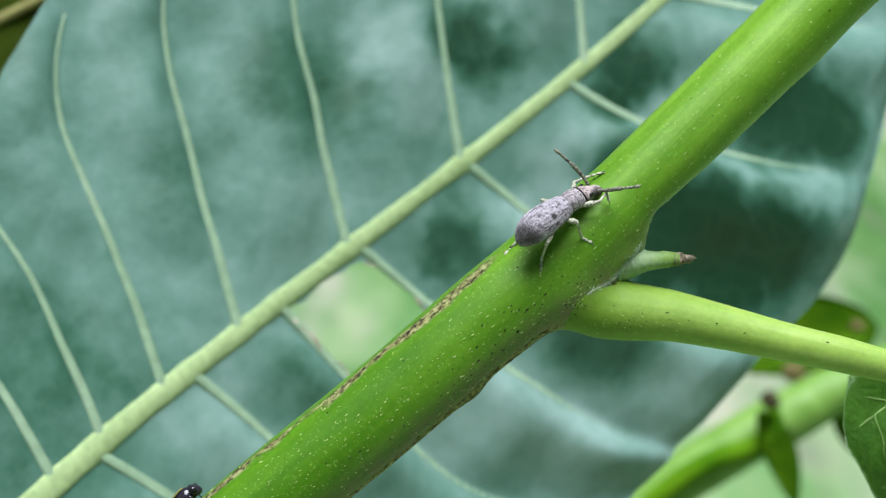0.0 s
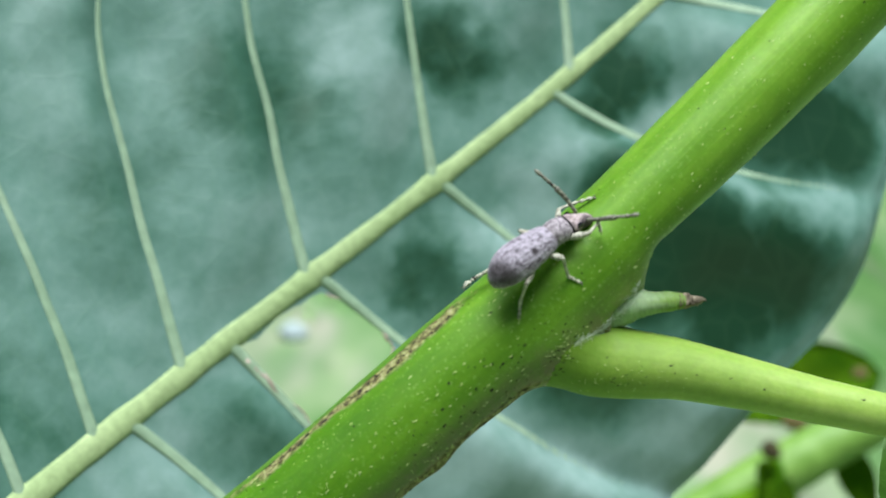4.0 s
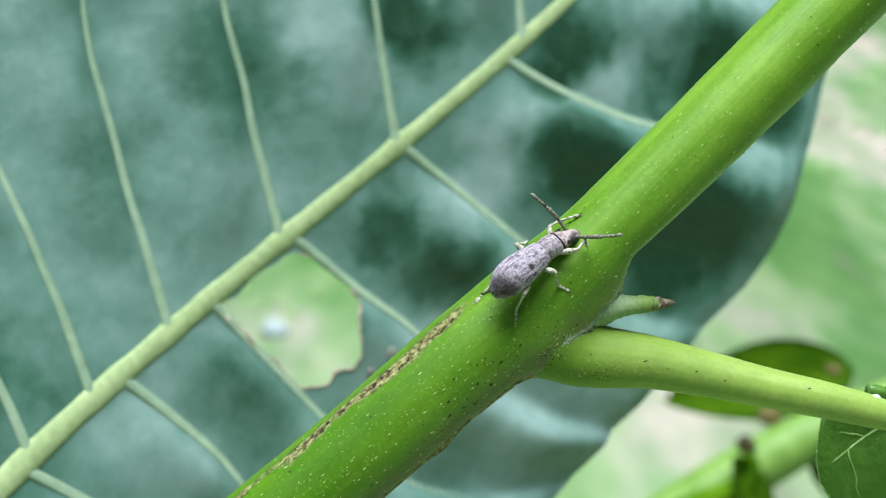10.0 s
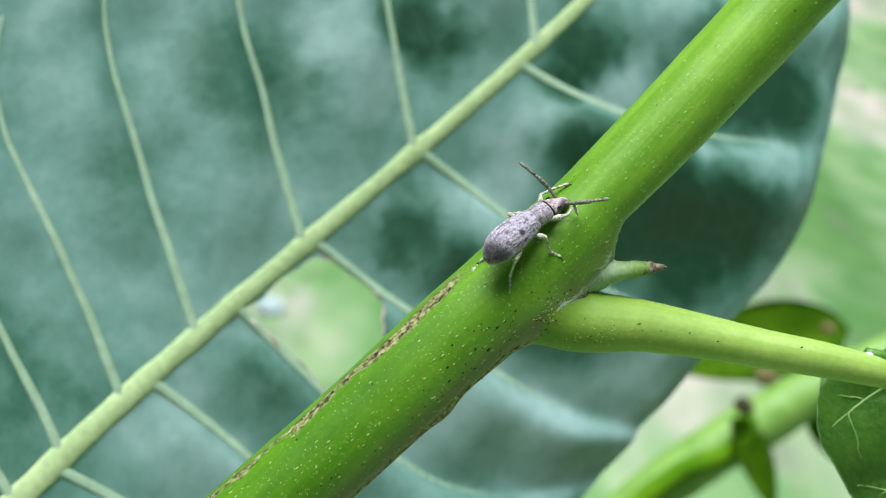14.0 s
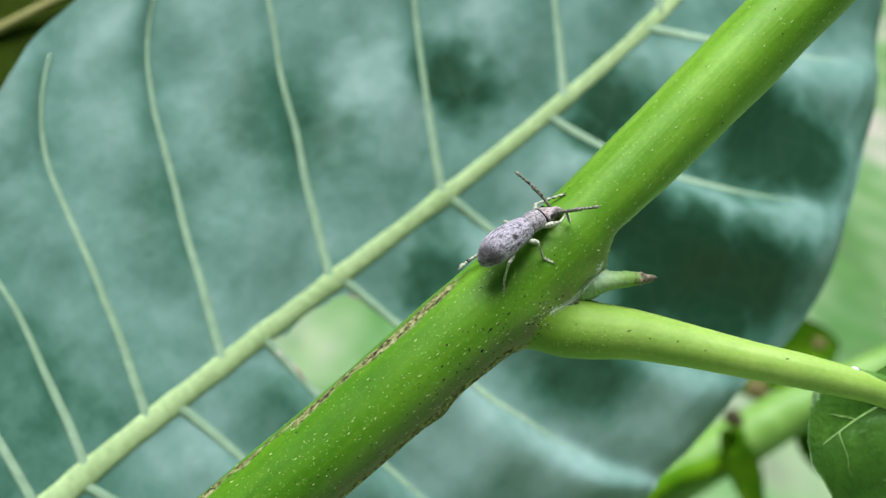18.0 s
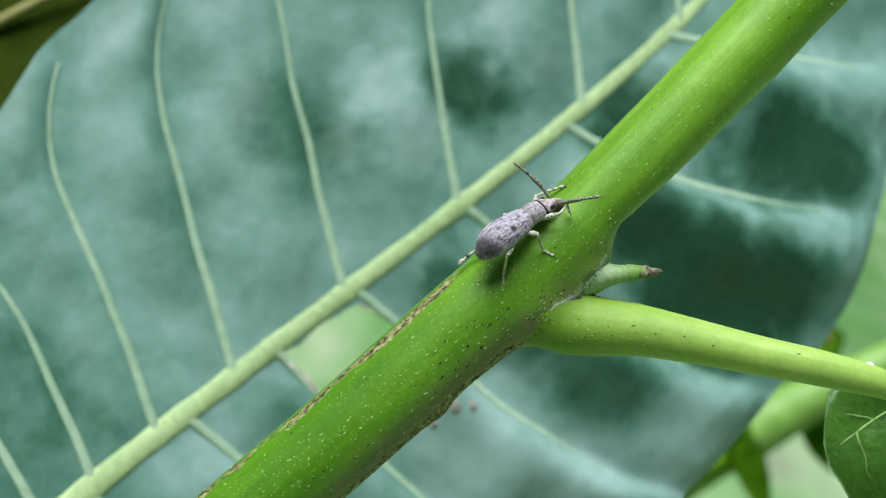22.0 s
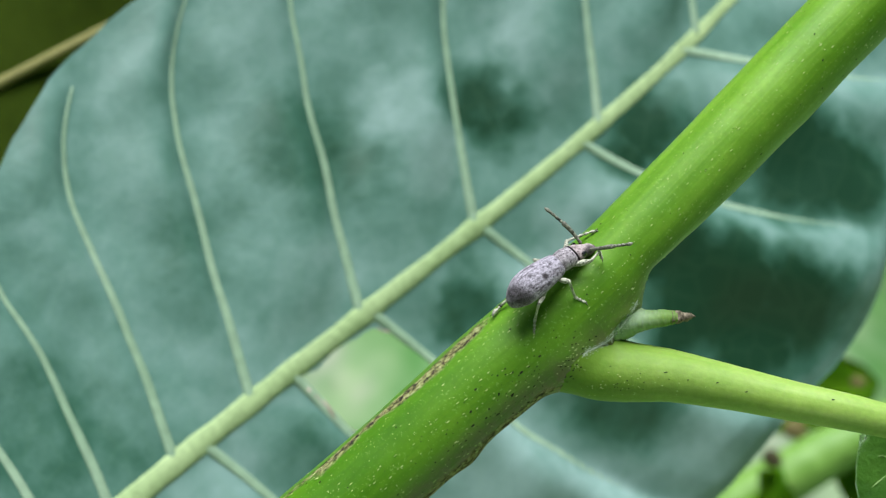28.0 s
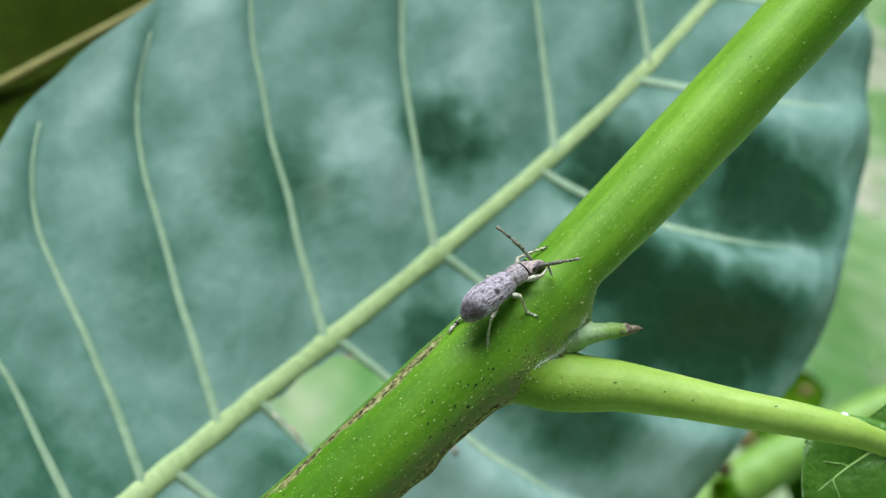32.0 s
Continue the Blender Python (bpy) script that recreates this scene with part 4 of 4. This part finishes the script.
BACK = [(-2.32, 0.06, 0.10, 0.1, -0.25), (-2.25, 0.34, 0.38, 0.25, -0.22), (-1.9, 0.72, 0.74, 0.4, -0.15), (-1.3, 1.02, 1.00, 0.5, -0.05), (-0.5, 1.11, 1.08, 0.52, 0.0), (0.4, 1.02, 1.0, 0.5, 0.0), (1.1, 0.90, 0.88, 0.48, 0.0), (1.55, 0.78, 0.76, 0.45, 0.0), (1.72, 0.6, 0.6, 0.4, 0.0)]
part("right_wing_case", loft(BACK, 60, 30, -0.35, math.pi / 2 - 0.008, 0.018, False), ELYTRA, weevil)
bm = loft(BACK, 60, 30, math.pi / 2 + 0.008, math.pi + 0.35, 0.018, False)
part("left_wing_case", bm, ELYTRA, weevil)
part("abdomen", loft([(x + 0.02, hw * 0.95, top * 0.93, bot, mid) for x, hw, top, bot, mid in BACK], 36, 24), PRONOTUM, weevil)
part("pronotum", loft([(1.5, 0.55, 0.62, 0.45, 0.0), (1.62, 0.64, 0.68, 0.5, 0.0), (2.1, 0.74, 0.72, 0.52, -0.02), (2.6, 0.69, 0.65, 0.5, -0.08), (2.78, 0.62, 0.58, 0.45, -0.1), (2.82, 0.45, 0.45, 0.4, -0.12)], 30, 30), PRONOTUM, weevil)
part("collar", loft([(2.74, 0.62, 0.58, 0.45, -0.10), (2.79, 0.685, 0.635, 0.47, -0.11), (2.87, 0.67, 0.625, 0.45, -0.13), (2.90, 0.58, 0.55, 0.42, -0.14)], 10, 32), GAP, weevil, "black seam behind the head")
head = part("head", loft([(2.80, 0.50, 0.5, 0.4, -0.14), (2.88, 0.62, 0.59, 0.45, -0.15), (3.2, 0.60, 0.54, 0.45, -0.22), (3.5, 0.50, 0.44, 0.42, -0.32), (3.8, 0.40, 0.34, 0.36, -0.44), (4.1, 0.38, 0.27, 0.32, -0.56), (4.3, 0.28, 0.18, 0.26, -0.64), (4.36, 0.1, 0.08, 0.1, -0.66)], 40, 26), HEAD, weevil)
part("mouthparts", loft([(3.25, 0.30, 0.1, 0.34, -0.5), (3.5, 0.44, 0.12, 0.34, -0.52), (3.85, 0.44, 0.14, 0.28, -0.60), (4.2, 0.36, 0.14, 0.22, -0.68), (4.42, 0.16, 0.1, 0.12, -0.72)], 18, 18), JAW, head, "dark brown mouthparts")
for y in (-1, 1):
    bm = bmesh.new()
    bmesh.ops.create_uvsphere(bm, u_segments=16, v_segments=10, radius=0.00017)
    for vv in bm.verts:
        vv.co = W(3.3, y * 0.53, -0.06) + Vector((vv.co.x * 1.15, vv.co.y * 0.7, vv.co.z * 1.1))
    part("eye", bm, EYE, head, "glossy black eye")


def limb(name, rows, mat, parent, n=18, seg=10, label="", at=None):
    rows = [(x, y, z, r) for x, y, z, r in rows]
    o = at or (0, 0, 0)
    ob = part(name, tube(bmesh.new(), [W4(x - o[0], y - o[1], z - o[2], r) for x, y, z, r in rows], n, seg, 0.12), mat, parent, label)
    return ob


# antennae: a thick first joint, a jointed lash, a slim club
for side, pts in (("left", [(3.75, 0.30, -0.10), (3.62, 0.75, 0.75), (3.42, 1.15, 1.45), (3.22, 1.65, 2.0), (3.05, 2.2, 2.45)]),
                  ("right", [(3.85, -0.45, -0.20), (4.10, -1.3, 0.30), (4.42, -2.15, 0.80), (4.85, -2.6, 0.86), (5.35, -3.02, 0.88)])):
    a, b, c, d, e = pts
    scape = limb("antenna", [(*a, 0.10), (*b, 0.125), (*c, 0.15)], FEELER, weevil, 16, 10)
    lash = spline([c, d, e], 60)
    bead = bmesh.new()
    tube(bead, [W4(*p, 0.068 + 0.034 * abs(math.sin(math.pi * 3.5 * i / 40))) for i, p in enumerate(lash[2:42])], 70, 8, 0.08)
    part("lash", bead, FEELER, scape)
    limb("club", [(*lash[40], 0.07), (*lash[46], 0.115), (*lash[53], 0.10), (*lash[59], 0.02)], FEELER, scape, 16, 9)


def leg(pts, parent=weevil):
    """A leg from hip, knee, ankle and toe: a swollen thigh, a slim shin and a jointed foot with two claws."""
    hip, knee, ankle, toe = [np.array(p, float) for p in pts]
    o = tuple(hip)
    mid = hip * 0.45 + knee * 0.55
    thigh = limb("leg", [(*hip, 0.11), (*mid, 0.18), (*(hip * 0.12 + knee * 0.88), 0.125), (*knee, 0.10)], LEG, parent, 18, 12, at=o)
    thigh.location = W(*o)
    limb("shin", [(*knee, 0.10), (*(knee * 0.6 + ankle * 0.4), 0.08), (*(knee * 0.15 + ankle * 0.85), 0.085), (*ankle, 0.10)], LEG, thigh, 16, 10, at=o)
    tarsus = bmesh.new()
    rows = []
    for i, t in enumerate(np.linspace(0, 1, 13)):
        p = ankle * (1 - t) + toe * t - np.array(o)
        rows.append(W4(*p, (0.05, 0.085, 0.11, 0.075)[i % 4]))
    tube(tarsus, rows, 40, 10, 0.1)
    part("foot", tarsus, LEG, thigh)
    way = (toe - ankle) / np.linalg.norm(toe - ankle)
    for sg in (-1, 1):
        out = np.cross(way, (0, 0, 1)) * sg
        limb("claw", [(*toe, 0.04), (*(toe + way * 0.12 + out * 0.09), 0.03), (*(toe + way * 0.17 + out * 0.11 - np.array((0, 0, 0.1))), 0.008)], FEELER, thigh, 8, 6, at=o)
    return thigh


leg([(2.35, -0.45, -0.35), (3.18, -1.35, 0.0), (4.05, -1.12, -0.05), (4.05, -1.15, -0.78)])
leg([(1.05, -0.75, -0.35), (1.25, -1.52, -0.05), (1.38, -1.38, -1.80), (1.72, -1.85, -2.20)])
leg([(-0.05, -0.72, -0.35), (-1.00, -1.23, -0.35), (-1.30, -0.58, -2.10), (-1.75, -0.90, -2.55)])
leg([(2.55, 0.45, -0.35), (3.35, 1.30, -0.25), (4.20, 1.35, -0.60), (5.25, 0.80, -0.55)])
leg([(1.15, 0.70, -0.35), (1.25, 2.15, -0.75), (2.0, 2.4, -1.7), (2.4, 2.6, -2.1)])
HIP = (-0.6, 0.7, -0.6)
hind = leg([HIP, (-1.20, 1.50, -1.75), (-1.95, 1.80, -2.40), (-2.63, 1.62, -2.50)])

toe, ankle, knee = np.array((-2.63, 1.62, -2.50)), np.array((-1.95, 1.80, -2.40)), np.array((-1.20, 1.50, -1.75))
limb("ankle_band", [(*(ankle + (ankle - knee) * t), 0.112) for t in (-0.10, -0.02, 0.06)], GAP, hind, 8, 12, "black ring at the ankle", at=HIP)
limb("shin_scales", [(*(knee + (ankle - knee) * t), r) for t, r in ((0.0, 0.11), (0.3, 0.105), (0.6, 0.10), (0.86, 0.10))], LEG, hind, 14, 10, at=HIP)
limb("foot_lobe", [(*(ankle + (toe - ankle) * t + np.array((0, 0.05, 0))), r) for t, r in ((0.35, 0.06), (0.6, 0.14), (0.85, 0.12), (1.0, 0.05))], LEG, hind, 12, 10, at=HIP)

# ---- a second, dark insect further down the stem ----
p, way, ahead = stem_point(1.53, 0.06, 0.055)
left = way.cross(ahead)
BUG = PLANT @ Matrix(((ahead.x, left.x, way.x, p.x), (ahead.y, left.y, way.y, p.y), (ahead.z, left.z, way.z, p.z), (0, 0, 0, 1)))
BLACK, _, bs = material("glossy_black_shell", 0.18, 0, 0.6)
bs.inputs["Base Color"].default_value = (0.018, 0.015, 0.02, 1)
bug = thing("dark_insect", BUG, "small glossy black insect sitting on the green stem", "insect")
bbody = part("body", loft([(-2.6, 0.1, 0.1, 0.1, 0.0), (-2.0, 0.45, 0.4, 0.35, 0.0), (-1.0, 0.62, 0.55, 0.45, 0.05), (-0.2, 0.6, 0.6, 0.45, 0.1), (0.15, 0.4, 0.5, 0.4, 0.1)], 24, 18), BLACK, bug)
bhead = part("head", loft([(0.05, 0.42, 0.42, 0.4, 0.12), (0.3, 0.55, 0.5, 0.42, 0.12), (0.65, 0.4, 0.36, 0.36, 0.05), (0.8, 0.1, 0.1, 0.15, 0.0)], 18, 18), BLACK, bug)
for y in (-1, 1):
    bm = bmesh.new()
    bmesh.ops.create_uvsphere(bm, u_segments=12, v_segments=8, radius=0.00022)
    bmesh.ops.translate(bm, verts=bm.verts[:], vec=W(0.45, y * 0.48, 0.25))
    part("eye", bm, EYE, bhead)
    part("wing", loft([(-2.9, 0.05, 0.05, 0.05, 0.35 + 0.01 * y), (-1.8, 0.35, 0.06, 0.04, 0.5 + 0.01 * y), (-0.4, 0.3, 0.06, 0.04, 0.72 + 0.01 * y), (-0.1, 0.1, 0.04, 0.04, 0.7)], 14, 10), SHADE_VEIN, bug)
    for x0 in (-1.2, -0.6, 0.0):
        limb("leg", [(x0, y * 0.4, -0.1, 0.08), (x0 + 0.1, y * 0.95, 0.05, 0.07), (x0 + 0.2, y * 1.0, -0.75, 0.04)], BLACK, bug, 10, 6)

# ---- behind: a dark leaf in the shade, another shoot, a stalk ----
def at_depth(x, y, d):
    """Plant centimetres for a place given by its slope to the right and down from the viewpoint, in thousandths, at depth d."""
    return (x * 0.001 * d, -y * 0.001 * d, d)


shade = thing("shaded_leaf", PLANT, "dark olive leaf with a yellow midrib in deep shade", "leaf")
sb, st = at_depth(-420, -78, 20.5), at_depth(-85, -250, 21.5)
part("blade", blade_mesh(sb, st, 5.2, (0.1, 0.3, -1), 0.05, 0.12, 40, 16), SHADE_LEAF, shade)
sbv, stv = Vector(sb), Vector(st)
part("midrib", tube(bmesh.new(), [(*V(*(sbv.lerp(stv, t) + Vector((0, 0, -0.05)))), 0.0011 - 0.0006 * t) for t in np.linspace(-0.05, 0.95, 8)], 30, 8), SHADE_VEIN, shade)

FAR = 55.0
back = thing("background_shoot", PLANT, "bright lime green shoot with young leaves growing from the ground", "plant")
foot = PLANT.inverted() @ Vector((0.10, 0.52, -0.03))
rows = [(*foot, 0.010), (*(PLANT.inverted() @ Vector((0.06, 0.50, 0.45))), 0.0095)]
rows += [(*V(*at_depth(x, y, FAR)), r) for x, y, r in ((55, 240, 0.008), (105, 188, 0.0085), (150, 152, 0.009), (189, 127, 0.0095), (225, 107, 0.0095), (256, 90, 0.0085), (292, 74, 0.0075), (340, 52, 0.007), (400, 15, 0.006), (440, -80, 0.005))]
part("stem", tube(bmesh.new(), rows, 110, 20, 0.05), LIME_BARK, back)
for (x0, y0), (x1, y1), wd, d, face in (((282, 50), (160, 66), 56, 1.06, (0.1, 0.45, -1)), ((204, 104), (234, 166), 27, 0.97, (0.6, 0.1, -1)), ((258, 92), (276, 140), 24, 1.01, (-0.5, 0.2, -1)),
                                         ((100, 192), (98, 138), 14, 1.0, (0.3, 0.2, -1)), ((400, 15), (440, 60), 40, 1.0, (0.2, 0.5, -1))):
    part("young_leaf", blade_mesh(at_depth(x0, y0, FAR * d), at_depth(x1, y1, FAR * d), wd * 0.001 * FAR, face, 0.10, 0.3, 22, 10), YOUNG_LEAF, back)
for x, y, r in ((228, 79, 0.0048), (268, 49, 0.0030)):
    bm = bmesh.new()
    bmesh.ops.create_icosphere(bm, subdivisions=2, radius=r)
    for vv in bm.verts:
        vv.co = Vector((vv.co.x, vv.co.y * 0.25, vv.co.z * 0.8)) * (1 + 0.4 * noise.noise(vv.co * 300)) + V(*at_depth(x, y, FAR * 1.035))
    part("blight_spot", bm, BLIGHT, back, "brown withered spot on a young leaf")
bm = bmesh.new()
bmesh.ops.create_icosphere(bm, subdivisions=2, radius=0.0034)
for vv in bm.verts:
    vv.co = vv.co * (1 + 0.4 * noise.noise(vv.co * 300)) + V(*at_depth(212, 97, FAR * 0.96))
part("leaf_stalk", tube(bmesh.new(), [(*V(*at_depth(x, y, FAR * 0.975)), 0.0038) for x, y in ((132, 166), (152, 150), (175, 136), (200, 128), (213, 118), (212, 104))], 40, 10), YOUNG_LEAF, back)
part("withered_bud", bm, BUD, back, "withered dark bud")

stalk = thing("dry_stalk", PLANT, "upright ochre yellow dry stalk on open ground", "plant stalk")
base = PLANT.inverted() @ Vector((0.125, 0.36, -0.03))
part("stalk", tube(bmesh.new(), [(*base, 0.003), (*V(*at_depth(344, 90, 34)), 0.0024), (*V(*at_depth(349, -30, 34)), 0.0023), (*V(*at_depth(354, -170, 34)), 0.002), (*V(*at_depth(358, -300, 34)), 0.0012)], 40, 12, 0.05), OCHRE, stalk)

# ---- low grass on the ground ----
rng = random.Random(11)
verts, faces = [], []
for _ in range(260):
    y = rng.uniform(2.4, 7.0)
    x = rng.uniform(-0.5, 0.62) * y + rng.uniform(-0.1, 0.1)
    if noise.noise(Vector((x * 2.2, y * 1.4, 5))) < -0.02:
        continue
    for _b in range(rng.randint(7, 14)):
        bx, by, a = x + rng.gauss(0, 0.05), y + rng.gauss(0, 0.05), rng.uniform(0, 6.28)
        h, lean, w = rng.uniform(0.004, 0.014), rng.uniform(0.02, 0.06), rng.uniform(0.003, 0.008)
        c, q = math.cos(a), math.sin(a)
        i = len(verts)
        verts += [(bx - q * w, by + c * w, -0.002), (bx + q * w, by - c * w, -0.002), (bx + c * lean * 0.4 + q * w * 0.8, by + q * lean * 0.4 - c * w * 0.8, h * 0.65), (bx + c * lean * 0.4 - q * w * 0.8, by + q * lean * 0.4 + c * w * 0.8, h * 0.65), (bx + c * lean, by + q * lean, h)]
        faces += [(i, i + 1, i + 2, i + 3), (i + 3, i + 2, i + 4)]
me = bpy.data.meshes.new("grass")
me.from_pydata(verts, [], faces)
me.materials.append(GRASS)
tagged(new("grass", me), "patchy low bright green grass on the ground", "grass", kind="stuff")


# a pale lump added as the blurred highlight that shows through the eaten hole
bm = bmesh.new()
bmesh.ops.create_icosphere(bm, subdivisions=3, radius=0.026)
for vv in bm.verts:
    vv.co = Vector((vv.co.x, vv.co.y * 0.9, vv.co.z * 0.7)) * (1 + 0.18 * noise.noise(vv.co * 40))
stone = mesh_ob("stone", bm, PALE_GLINT)
stone.location = (-0.25, 2.53, 0.008)
tagged(stone, "small pale lump on the ground standing in for a blurred highlight", "stone")


# ---- what moves ----
# how far the weevil's raised hind leg kicks out: seconds and share of the full kick
KICK = [(0, 0.0), (1.2, 0.0), (2.0, 0.25), (2.2, 0.5), (2.5, 1.0), (2.9, 0.1), (3.6, 0.0), (3.9, 0.9), (4.2, 0.1), (4.7, 0.0), (5.0, 1.0), (5.3, 1.0), (5.6, 0.0), (5.9, 0.1), (6.2, 0.8), (6.5, 0.0), (7.1, 0.0), (7.4, 0.2), (7.7, 0.7),
        (8.0, 0.2), (8.3, 0.0), (8.9, 0.0), (9.2, 0.4), (9.5, 1.0), (9.8, 0.0), (10.1, 0.1), (10.4, 0.4), (10.7, 1.0), (11.0, 0.4), (11.4, 0.0), (11.8, 0.2), (12.2, 1.0), (12.6, 0.0), (13.0, 0.85), (13.4, 0.3), (13.8, 0.0), (14.5, 0.0),
        (15.0, 0.8), (15.4, 0.1), (16.5, 0.0), (16.9, 0.8), (17.0, 0.8), (17.3, 0.1), (17.7, 0.0), (18.1, 0.8), (18.5, 0.5), (18.9, 0.0), (19.3, 0.0), (19.7, 0.2), (20.5, 0.1), (20.9, 0.8), (21.3, 0.2), (21.7, 0.3), (22.1, 0.7), (22.5, 1.0),
        (22.9, 0.2), (23.3, 0.3), (23.7, 1.0), (24.1, 0.1), (24.5, 0.2), (25.2, 0.9), (25.6, 0.1), (26.5, 0.2), (27.0, 0.3), (27.6, 0.9), (28.2, 0.1), (28.8, 0.2), (29.4, 1.0), (29.8, 0.2), (30.2, 0.2), (30.6, 0.8), (31.0, 0.2), (31.5, 0.1), (32.0, 0.2)]


def motions():
    sway = [(t, PLANT @ pose(*row)) for t, *row in SWAY]
    for ob in (plant, leaf, small, weevil, bug):
        rest = PLANT.inverted() @ ob.matrix_basis
        walk(ob, [(t, m @ rest) for t, m in sway])
    walk(hind, [(t, Matrix.Translation(W(*HIP)) @ Matrix.Rotation(radians(25 * k), 4, Vector((0.657, 0.617, -0.433)))) for t, k in KICK])


motions()
